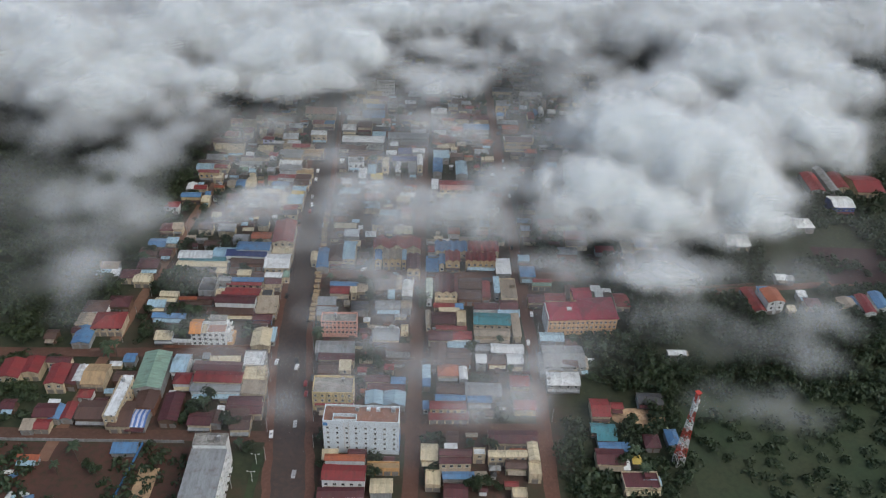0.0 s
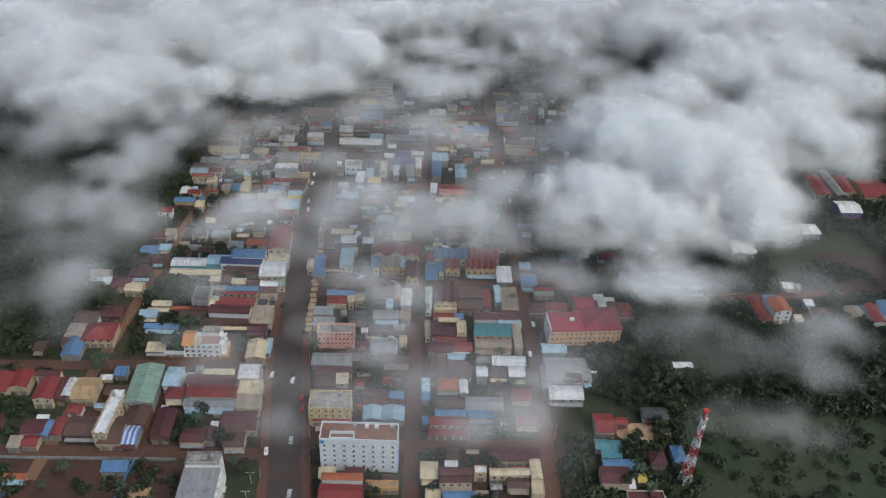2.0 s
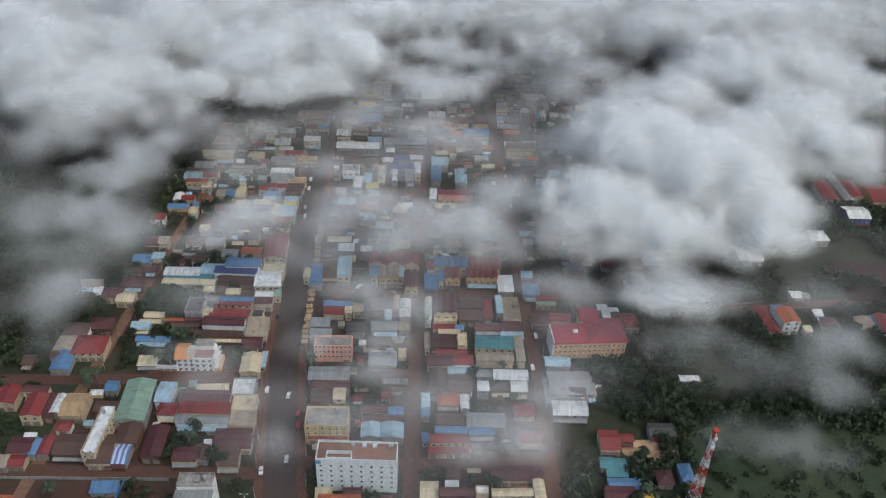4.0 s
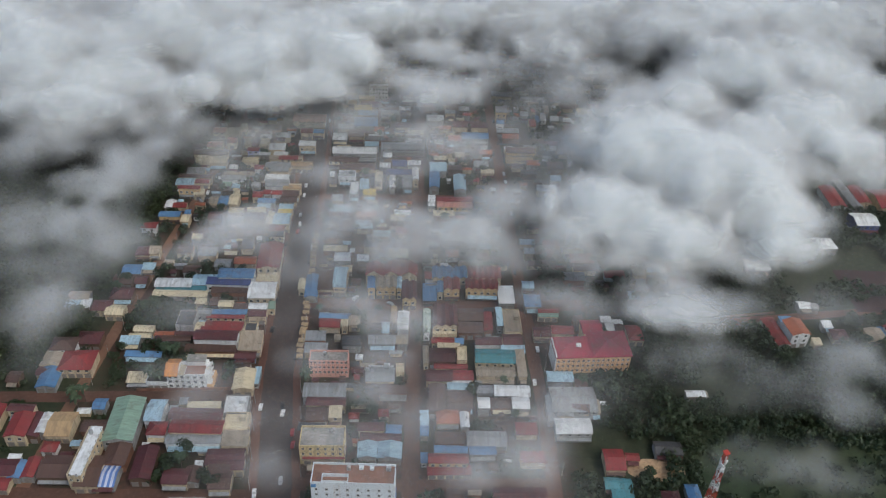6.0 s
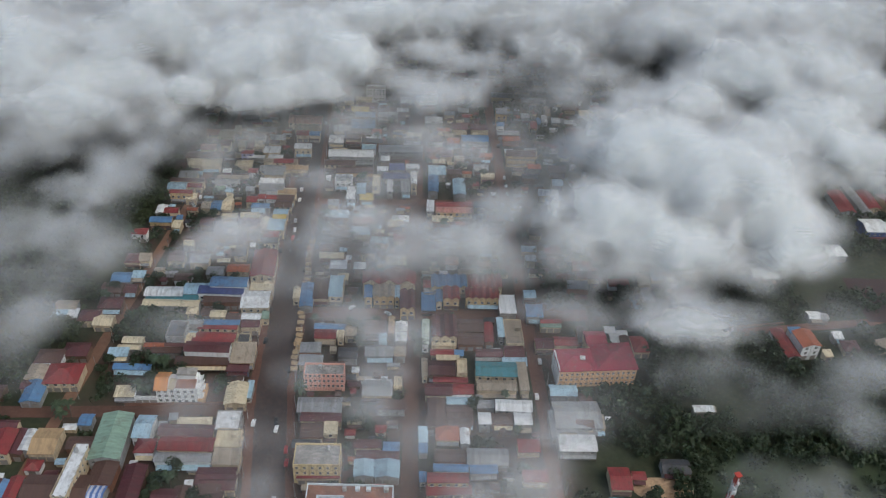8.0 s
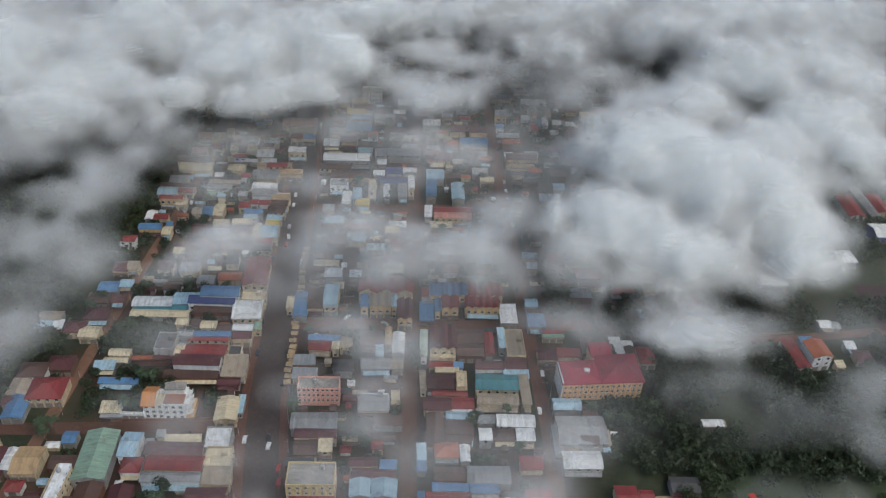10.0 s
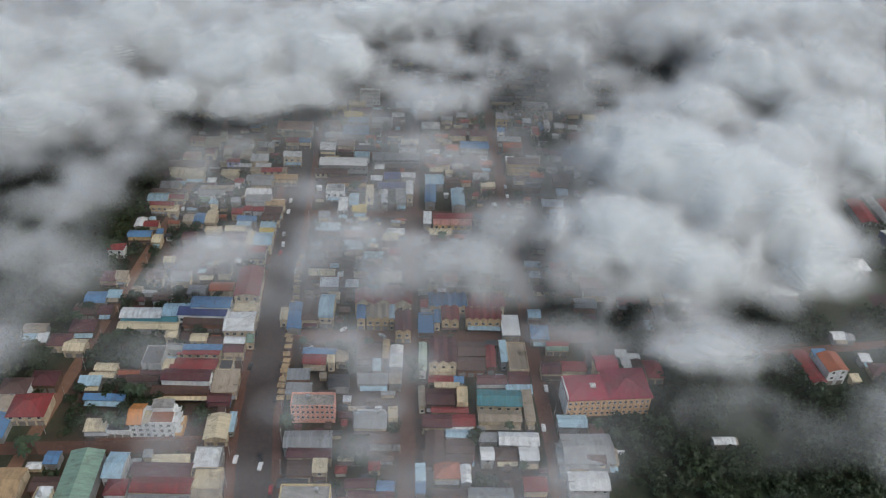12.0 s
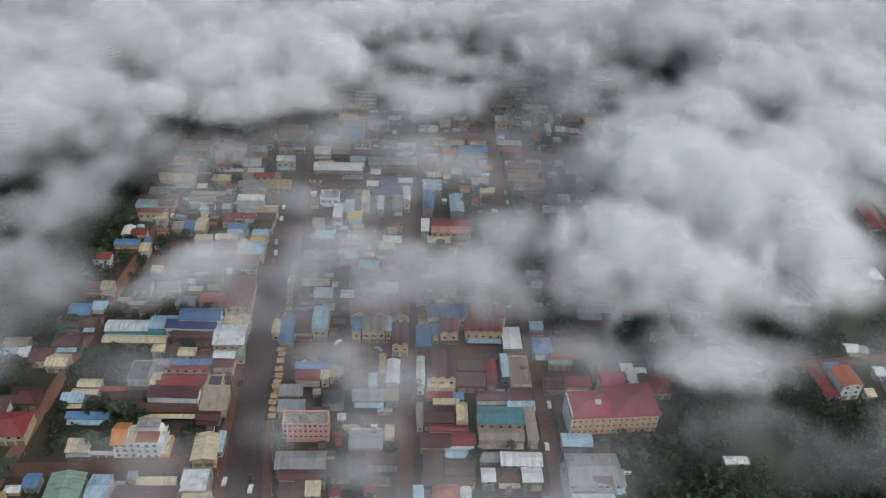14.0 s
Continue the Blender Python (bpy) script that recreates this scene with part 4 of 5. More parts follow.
H(316.6, 455.5, 20.6, 24.0, 5.0, "g", "red", "cream")
H(200.3, 373.9, 11.2, 11.1, 4.9, "g", "white", "grey")
H(248.2, 312.9, 9.9, 9.9, 5.0, "G", "beige", "cream")
H(254.0, 316.3, 6.0, 7.9, 3.8, "G", "blue", "grey")
H(258.5, 311.4, 7.1, 16.9, 6.1, "G", "red", "white")
H(268.2, 315.2, 8.1, 15.8, 6.0, "G", "blue", "white")
H(228.6, 313.7, 9.1, 8.6, 3.9, "h", "maroon", "cream")
H(224.3, 321.1, 5.5, 5.1, 4.1, "s", "white", "grey")
H(-156.2, 517.6, 9.2, 8.2, 6.2, "g", "pink", "cream")
H(-145.9, 517.0, 9.2, 10.6, 5.8, "g", "cream", "cream")
H(-140.3, 524.6, 4.4, 7.6, 5.0, "s", "cream", "cream")
H(-155.5, 498.3, 10.1, 8.4, 4.9, "g", "pink", "cream")
H(-144.6, 504.3, 6.8, 8.5, 5.2, "g", "red", "cream")
H(-132.9, 502.8, 5.1, 7.5, 5.1, "s", "cream", "cream")
H(-126.8, 501.1, 5.1, 11.5, 5.9, "h", "maroon", "cream")
H(-121.0, 503.6, 6.5, 7.5, 4.9, "s", "cream", "cream")
H(-126.5, 489.9, 8.3, 4.9, 6.8, "h", "red", "lilac")
H(-120.3, 487.8, 11.7, 3.2, 4.2, "s", "white", "grey")
H(-136.4, 469.2, 5.7, 5.5, 3.9, "g", "white", "grey")
H(-155.4, 484.7, 23.1, 8.0, 6.1, "g", "brown", "cream")
H(-158.9, 475.1, 8.1, 8.7, 6.0, "g", "cream", "cream")
H(-148.1, 474.5, 11.9, 9.4, 6.1, "g", "cream", "cream")
H(-158.5, 451.9, 21.9, 4.3, 6.1, "g", "brown", "cream")
H(-163.1, 444.3, 12.0, 8.5, 6.1, "g", "ltblue", "cream")
H(-152.8, 447.9, 9.3, 5.7, 4.8, "g", "red", "cream")
H(-157.9, 434.5, 14.4, 4.1, 8.1, "g", "red", "tan")
H(-151.8, 433.5, 6.8, 5.5, 4.9, "s", "cream", "cream")
H(-166.4, 418.2, 6.2, 9.1, 5.0, "G", "white", "grey")
H(-159.5, 416.2, 8.5, 5.7, 5.9, "g", "red", "cream")
H(-163.2, 405.7, 13.3, 6.2, 5.9, "g", "blue", "tan")
H(-152.7, 403.0, 5.0, 8.1, 5.0, "g", "cream", "cream")
H(-153.5, 410.9, 3.7, 4.0, 4.0, "s", "blue", "grey")
H(-172.2, 391.7, 9.5, 6.6, 6.9, "h", "red", "white")
H(-132.4, 451.2, 15.7, 5.8, 6.1, "g", "grey", "white")
H(-130.3, 459.2, 20.7, 4.2, 5.0, "g", "beige", "grey")
H(-136.5, 446.4, 6.2, 4.8, 3.8, "s", "green", "grey")
H(-129.7, 444.2, 5.1, 4.2, 3.9, "s", "ltblue", "grey")
H(-133.3, 424.8, 6.5, 10.6, 5.0, "g", "blue", "grey")
H(-126.9, 426.2, 6.0, 12.5, 5.2, "g", "cream", "cream")
H(-139.9, 424.4, 5.7, 7.9, 5.2, "g", "beige", "cream")
H(-113.3, 433.6, 6.6, 6.8, 5.0, "h", "red", "cream")
H(-107.5, 437.0, 4.8, 5.3, 4.8, "g", "red", "white")
H(-100.6, 434.7, 6.9, 5.0, 6.1, "g", "red", "white")
H(-106.0, 425.5, 11.4, 4.3, 5.0, "s", "blue", "grey")
H(-106.6, 420.4, 8.3, 4.5, 5.0, "g", "ltblue", "grey")
H(-116.8, 447.1, 5.5, 5.7, 4.1, "g", "grey", "grey")
H(-104.0, 465.3, 12.9, 7.6, 6.1, "g", "grey", "cream")
H(-103.3, 452.6, 15.8, 4.7, 7.0, "s", "white", "grey")
H(-102.2, 446.5, 15.7, 6.0, 7.2, "g", "grey", "white")
H(-91.5, 441.9, 11.7, 4.2, 5.9, "s", "tan", "cream")
H(-91.4, 434.3, 10.8, 4.9, 5.9, "s", "brown", "cream")
H(-91.8, 427.3, 10.7, 7.5, 6.2, "g", "brown", "cream")
H(-92.0, 419.1, 9.0, 5.7, 5.8, "g", "ltblue", "cream")
H(-91.8, 411.9, 8.1, 4.6, 6.9, "g", "yellow", "cream")
H(-92.1, 402.9, 10.2, 11.9, 7.2, "g", "ltblue", "cream")
H(-93.7, 393.0, 9.3, 6.2, 6.8, "g", "red", "cream")
H(-92.8, 386.3, 8.5, 5.8, 7.2, "g", "dark", "cream")
H(-110.0, 412.5, 11.5, 5.1, 7.1, "g", "cream", "cream")
H(-99.5, 402.0, 4.1, 13.6, 8.0, "G", "cream", "cream")
H(-108.6, 406.1, 10.4, 7.5, 5.9, "g", "maroon", "cream")
H(-106.6, 487.8, 9.7, 4.9, 5.1, "g", "white", "grey")
H(-99.9, 480.5, 13.2, 5.7, 6.2, "g", "red", "cream")
H(-68.6, 594.2, 10.8, 10.1, 5.8, "g", "pink", "cream")
H(-61.5, 610.2, 14.0, 6.9, 5.0, "g", "white", "grey")
H(-54.2, 562.3, 13.2, 7.7, 6.0, "g", "yellow", "cream")
H(-17.2, 656.4, 7.9, 7.7, 5.0, "g", "yellow", "cream")
H(-12.6, 635.0, 23.0, 9.8, 4.9, "g", "brown", "brown")
H(-25.6, 615.1, 24.4, 8.4, 5.8, "g", "grey", "grey")
H(-64.7, 530.3, 12.0, 8.1, 6.0, "g", "grey", "cream")
H(-67.4, 515.6, 10.6, 10.6, 5.2, "g", "white", "grey")
H(-55.7, 520.7, 11.5, 11.9, 5.8, "g", "brown", "cream")
H(-50.2, 539.1, 17.9, 14.4, 5.9, "g", "blue", "grey")
H(-49.6, 553.2, 14.9, 8.3, 6.2, "g", "blue", "grey")
H(-32.6, 556.6, 15.0, 8.0, 5.1, "g", "grey", "grey")
H(-13.1, 517.5, 12.5, 7.1, 6.1, "f", "brown", "white")
H(-11.9, 524.4, 11.7, 4.7, 5.8, "s", "cream", "cream")
H(-54.5, 490.9, 31.3, 9.9, 8.1, "g", "white", "grey")
H(-20.6, 503.1, 31.3, 9.6, 6.2, "g", "grey", "grey")
H(-61.4, 480.9, 20.9, 7.3, 6.2, "g", "brown", "cream")
H(-50.7, 472.0, 24.8, 8.7, 6.1, "g", "brown", "tan")
H(-56.6, 458.5, 11.8, 9.0, 7.8, "f", "grey", "white")
H(-50.3, 443.5, 6.6, 17.0, 6.2, "f", "white", "grey")
H(-44.0, 447.9, 5.7, 11.0, 5.9, "s", "ltblue", "grey")
H(-40.1, 440.1, 8.7, 6.5, 5.1, "s", "yellow", "cream")
H(-35.0, 457.7, 5.3, 14.9, 7.2, "f", "cream", "cream")
H(-31.7, 474.2, 7.5, 5.0, 6.1, "s", "white", "grey")
H(-21.6, 467.0, 18.1, 7.7, 5.8, "g", "dblue", "grey")
H(-21.9, 478.7, 10.6, 8.9, 5.9, "g", "dblue", "grey")
H(-25.5, 453.2, 4.0, 14.7, 6.2, "G", "white", "grey")
H(-15.4, 455.2, 6.2, 16.3, 5.8, "g", "grey", "grey")
H(-10.0, 459.5, 4.1, 15.6, 9.1, "G", "white", "cream")
H(-11.5, 480.0, 9.3, 5.8, 6.0, "g", "white", "grey")
H(5.4, 476.2, 11.8, 12.0, 5.8, "g", "ltblue", "grey")
H(3.1, 458.3, 6.9, 20.3, 6.1, "G", "blue", "grey")
H(20.4, 455.8, 8.2, 19.3, 5.8, "G", "ltblue", "grey")
H(1.6, 430.7, 4.7, 10.9, 5.8, "s", "white", "grey")
H(16.8, 432.8, 23.6, 5.5, 6.9, "g", "red", "tan")
H(16.7, 426.3, 23.3, 6.2, 6.8, "g", "pink", "tan")
H(32.8, 523.1, 19.9, 9.8, 5.8, "g", "blue", "grey")
H(35.8, 483.4, 10.3, 8.1, 5.0, "g", "grey", "grey")
H(40.1, 472.4, 9.3, 4.7, 5.1, "s", "cream", "cream")
H(-93.2, 541.6, 24.5, 12.6, 6.2, "g", "pink", "cream")
H(-90.1, 529.8, 17.9, 7.7, 5.8, "g", "beige", "cream")
H(-92.6, 521.2, 8.8, 7.2, 6.0, "g", "red", "cream")
H(-83.8, 521.4, 7.6, 6.5, 5.9, "g", "blue", "cream")
H(-89.0, 497.7, 11.9, 5.7, 8.1, "s", "white", "cream")
H(-102.1, 481.2, 23.2, 4.8, 6.0, "g", "beige", "cream")
H(-105.6, 470.0, 17.1, 7.1, 6.2, "g", "grey", "cream")
H(-89.7, 473.1, 14.8, 6.2, 5.9, "g", "tan", "cream")
H(-103.3, 450.5, 15.8, 5.8, 6.8, "g", "white", "grey")
H(-102.3, 444.7, 15.6, 5.7, 6.1, "g", "grey", "white")
H(-91.9, 442.4, 11.7, 5.6, 5.8, "s", "cream", "cream")
H(81.4, 590.2, 19.9, 5.3, 6.1, "g", "white", "white")
H(72.6, 561.7, 6.2, 7.3, 6.0, "g", "white", "grey")
H(86.9, 556.3, 4.0, 12.0, 6.2, "G", "white", "white")
H(82.7, 554.6, 3.1, 11.2, 5.0, "G", "blue", "grey")
H(90.1, 570.8, 3.9, 12.5, 5.1, "v", "beige", "grey")
H(95.8, 558.0, 6.4, 8.0, 4.9, "g", "white", "grey")
H(105.7, 555.8, 6.4, 6.4, 5.0, "g", "white", "brick")
H(101.0, 557.7, 3.1, 6.8, 4.9, "g", "grey", "grey")
H(54.2, 563.4, 8.7, 10.2, 8.1, "g", "grey", "tan")
H(52.9, 546.9, 5.6, 6.2, 6.0, "h", "blue", "white")
H(57.9, 535.1, 16.7, 6.8, 4.8, "g", "grey", "brown")
H(73.8, 609.4, 13.0, 4.6, 4.9, "g", "grey", "grey")
H(56.6, 597.9, 17.2, 8.9, 4.9, "g", "grey", "cream")
H(50.6, 639.9, 7.4, 6.0, 5.1, "g", "white", "grey")
H(92.9, 646.2, 6.5, 11.1, 4.8, "g", "white", "grey")
H(80.2, 570.9, 3.9, 7.5, 5.1, "g", "red", "cream")
H(77.7, 549.0, 4.9, 12.5, 5.1, "g", "red", "cream")
H(108.0, 542.0, 13.2, 13.5, 4.8, "g", "maroon", "brown")
H(72.1, 504.4, 9.8, 3.5, 8.1, "s", "grey", "cream")


# smaller houses and sheds in the gaps between them
def free(x, y, w, d, gap=0.6):
    for (a, b, c, e) in rects:
        if abs(x - a) < (w + c) / 2 + gap and abs(y - b) < (d + e) / 2 + gap:
            return False
    for line, half in ROADS:
        for (p, q), (r, s) in zip(line, line[1:]):
            dx, dy = r - p, s - q
            k = max(0.0, min(1.0, ((x - p) * dx + (y - q) * dy) / (dx * dx + dy * dy)))
            if math.hypot(x - p - k * dx, y - q - k * dy) < half + min(w, d) / 2 + 0.4:
                return False
    return True


rng = random.Random(11)
made = 0
rest_walls, rest_roofs, rest_mats = {}, {}, []
for _ in range(22000):
    if made >= 820:
        break
    y = rng.uniform(165, 760)
    x = rng.uniform(-165, 62) if rng.random() < 0.9 else rng.uniform(62, 150)
    w, d = (rng.uniform(6, 15), rng.uniform(5, 9)) if made < 300 else (rng.uniform(3, 8), rng.uniform(2.4, 4.6))
    if (x < -108 and 262 < y < 335) or (x > 62 and y < 330) or (x < -72 and y < 194) or not free(x, y, w, d, 0.5 if made < 300 else 0.05):
        continue
    rects.append((x, y, w, d))
    kind = rng.choice(["g", "g", "g", "s", "s", "h"])
    col = rng.choice(["maroon", "red", "brown", "brown", "grey", "white", "beige", "cream", "ltblue", "rust", "maroon", "dark", "dark", "brown", "grey"])
    h, wall = rng.uniform(3.4, 5.5) if made < 300 else rng.uniform(2.3, 3.4), rng.choice(["cream", "grey", "brick", "cream", "white", "brown"])
    rf = Build()
    ends = roof_into(rf, kind, w - 0.9, d - 0.9, h)
    wl = Build().prism(([(-d / 2 + 0.45, -0.3)] + ends[1 if ends[0] == ends[1] else 0:] + [(d / 2 - 0.45, -0.3)])[::-1], -w / 2 + 0.45, w / 2 - 0.45)
    for store, key, src in ((rest_walls, wall, wl), (rest_roofs, col, rf)):
        b = store.setdefault(key, Build())
        a = radians(rng.uniform(0, 3))
        b.add([(x + p * math.cos(a) - q * math.sin(a), y + p * math.sin(a) + q * math.cos(a), z) for p, q, z in src.v], src.f)
    made += 1
rest = base("backyard_houses", "crowded small houses with mixed metal roofs", "houses", pose(0, 0, 0))
tagged(rest, kind="stuff")
for key, b in rest_walls.items():
    part("walls", b, WALL[key], rest)
for key, b in rest_roofs.items():
    part("roofs", b, ROOF[key], rest)


# ---- trees ----
def leaf_cloud(n, rx, ry, rz, size, seed, lumps=5):
    """Small leaf clumps strewn over several lumps of a crown: uneven, with gaps."""
    r = np.random.RandomState(seed)
    cen = r.normal(0, 0.42, (lumps, 3)) * (rx, ry, rz)
    cen[:, 2] = np.abs(cen[:, 2]) * 0.8
    rad = r.uniform(0.45, 0.75, lumps)
    which = r.randint(0, lumps, n)
    u = r.normal(size=(n, 3))
    u /= np.linalg.norm(u, axis=1)[:, None]
    u[:, 2] = np.where(u[:, 2] < -0.2, -u[:, 2], u[:, 2])
    p = cen[which] + u * rad[which][:, None] * (rx, ry, rz) * r.uniform(0.75, 1.1, n)[:, None]
    nrm = u + r.normal(0, 0.5, (n, 3))
    nrm /= np.linalg.norm(nrm, axis=1)[:, None]
    a = np.cross(nrm, r.normal(size=(n, 3)))
    a /= np.linalg.norm(a, axis=1)[:, None]
    b = np.cross(nrm, a)
    s = size * r.uniform(0.6, 1.3, n)[:, None]
    v = np.stack([p - a * s, p - b * s * 0.6, p + a * s, p + b * s * 0.6], 1).reshape(-1, 3)
    return v


def quads_mesh(name, v, mat):
    n = len(v) // 4
    me = bpy.data.meshes.new(name)
    me.vertices.add(len(v))
    me.vertices.foreach_set("co", np.asarray(v, np.float32).ravel())
    me.loops.add(len(v))
    me.loops.foreach_set("vertex_index", np.arange(len(v), dtype=np.int32))
    me.polygons.add(n)
    me.polygons.foreach_set("loop_start", np.arange(0, len(v), 4, dtype=np.int32))
    me.materials.append(mat)
    me.update(calc_edges=True)
    return me


def trunk(h, r, seed):
    g = random.Random(seed)
    b = Build().tube((0, 0, -0.3), (0.1, 0.1, h * 0.55), r, r * 0.7)
    for k in range(4):
        a = k * 1.6 + g.uniform(-0.4, 0.4)
        b.tube((0.1, 0.1, h * (0.4 + 0.04 * k)), (math.cos(a) * h * 0.28, math.sin(a) * h * 0.28, h * g.uniform(0.7, 0.85)), r * 0.45, r * 0.15, 5)
    return b


def broad_tree(h, spread, seed, label):
    ob = base("tree", label, "tree", pose(0, 0, 0), "trees between the houses")
    part("trunk", trunk(h, 0.22, seed), BARK, ob)
    v = leaf_cloud(420, spread, spread, h * 0.33, 0.5, seed, 7)
    v[:, 2] += h * 0.62
    part("crown", quads_mesh("crown", v, LEAF), LEAF, ob)
    return ob


def palm_tree(h, seed):
    g = random.Random(seed)
    ob = base("palm_tree", "tall palm with a tuft of drooping fronds", "palm", pose(0, 0, 0), "palms between the houses")
    part("trunk", Build().tube((0, 0, -0.3), (0.3, 0.1, h * 0.5), 0.2, 0.16).tube((0.3, 0.1, h * 0.5), (0.4, 0.3, h), 0.16, 0.12), BARK, ob)
    for k in range(15):
        a, dr = k * 0.42 * 2 + g.uniform(-0.2, 0.2), g.uniform(0.2, 1.3)
        b = Build()
        last = None
        for i in range(7):
            s = i / 6
            r = 3.4 * s
            z = h + 1.0 * math.sin(s * 2.2) * (1.3 - dr) - dr * 2.2 * s * s
            wv = 0.75 * math.sin(math.pi * (0.12 + 0.86 * s))
            c, q = math.cos(a), math.sin(a)
            row = [(0.4 + c * r - q * wv, 0.3 + q * r + c * wv, z - 0.3 * wv), (0.4 + c * r, 0.3 + q * r, z), (0.4 + c * r + q * wv, 0.3 + q * r - c * wv, z - 0.3 * wv)]
            if last:
                b.add(last + row, [(0, 1, 4, 3), (1, 2, 5, 4)])
            last = row
        part("frond", b, PALM, ob)
    return ob


protos = [broad_tree(7, 3.0, 1, "leafy green tree beside houses"), broad_tree(9, 3.8, 2, "broad dark green tree beside houses"), broad_tree(5.5, 2.6, 3, "small bushy green tree beside houses"), palm_tree(8, 4), palm_tree(10, 5)]
used = set()


def plant(k, x, y, s=1.0):
    turn = (x * 37.0 + y * 17.0) % 360
    m = pose(x, y, 0, 0, 0, turn)
    if k not in used:
        used.add(k)
        protos[k].matrix_world = m
    else:
        c = copy_thing(protos[k], m)
        c.scale = (s, s, s)


for k, x, y in ((1, -30, 249), (1, -28, 252), (0, -24, 247), (3, -131, 263), (4, -135, 265), (1, -3.5, 305), (0, -4.5, 309), (1, -2, 298), (0, 24, 262), (2, 26, 265), (3, 104, 181), (4, 100, 190), (1, 96, 187),
                (4, -167, 250), (3, -165, 247), (4, -163, 251), (4, -148, 318), (1, -146, 314), (1, -140, 312), (3, -152, 316), (4, -132, 282), (3, -127, 283), (2, -120, 284), (1, -92, 203), (0, -95, 205), (1, 27, 171), (0, 31, 173),
                (4, -178, 392), (3, -174, 395), (4, -176, 388), (1, -170, 340), (4, -172, 330), (3, 80, 270), (3, 88, 265), (4, 95, 262), (3, 110, 272)):
    plant(k, x, y, 1.0)
count = 0
for _ in range(4000):
    if count >= 190:
        break
    x, y = rng.uniform(-165, 65), rng.uniform(170, 760)
    if not free(x, y, 3.5, 3.5, 0.0):
        continue
    plant(rng.choice([0, 0, 1, 2, 2, 3, 4]), x, y, rng.uniform(0.7, 1.15))
    rects.append((x, y, 2.5, 2.5))
    count += 1


def forest(name, label, area, step, mat, seed, tall, leaves=110, keep=lambda x, y: True, clear=2.5):
    """Closed woodland: many crowns, each of small leaf clumps, over an area of the plan."""
    r = np.random.RandomState(seed)
    tmpl = [leaf_cloud(leaves, 3.9, 3.9, 3.4, 0.95, seed * 10 + k, 5) for k in range(6)]
    x0, y0, x1, y1 = area
    out = []
    for gx in np.arange(x0, x1, step):
        for gy in np.arange(y0, y1, step):
            x, y = gx + r.uniform(-step, step) * 0.5, gy + r.uniform(-step, step) * 0.5
            s = r.uniform(0.55, 1.25)
            n = noise.noise((x * 0.02, y * 0.02, seed))
            if n < -0.32 or not keep(x, y) or not free(x, y, clear, clear, 0.0):
                continue
            v = tmpl[r.randint(6)] * s * (1.0 + 0.25 * n)
            a = r.uniform(0, 6.28)
            c, q = math.cos(a), math.sin(a)
            v = np.stack([v[:, 0] * c - v[:, 1] * q + x, v[:, 0] * q + v[:, 1] * c + y, v[:, 2] + tall * s * (0.7 + 0.5 * (n + 0.3))], 1)
            out.append(v)
    if out:
        ob = new(name, quads_mesh(name, np.concatenate(out), mat))
        tagged(ob, label, "woods", kind="stuff")


forest("forest", "dense yellow-green woodland canopy beside the town", (-430, 225, -160, 520), 5.6, LEAF_FOREST, 3, 4.5, keep=lambda x, y: x < -166 - 5 * math.sin(y * 0.07), clear=4.5)
forest("forest", "dense woodland canopy under mist", (-480, 520, -150, 900), 7.5, LEAF_FOREST, 4, 4.5, 80)
forest("forest", "dark green trees and gardens behind the town", (70, 214, 310, 420), 5.4, LEAF, 5, 3.0, keep=lambda x, y: not (128 < x < 235 and y < 236) and (x > 112 or y < 277 or y > 305))
forest("forest", "garden trees and bushes round the sheds", (66, 150, 130, 216), 5.5, LEAF, 12, 1.6, 90, clear=3.5)
forest("forest", "dark trees under low mist", (75, 420, 480, 860), 8.0, LEAF, 6, 3.5, 80)
forest("forest", "scrub and low trees on the lot", (-230, 130, -108, 192), 8.0, LEAF, 7, 0.6, 70)
forest("forest", "low scrub in the dark meadow", (125, 150, 420, 236), 9.0, LEAF, 8, 0.2, 60)
forest("forest", "yard trees inside the old part of town", (-166, 258, -95, 520), 4.6, LEAF, 9, 2.0, 90, clear=5.0)
forest("forest", "dark yard trees between sheds and low houses", (-235, 200, -86, 252), 5.0, LEAF, 13, 1.4, 90, clear=3.4)
forest("forest", "scattered yard trees in the middle of town", (-52, 168, 56, 330), 8.0, LEAF, 14, 1.4, 90, clear=4.0)
forest("forest", "dark trees behind the far houses", (-150, 560, 75, 900), 9.0, LEAF, 10, 3.0, 80)


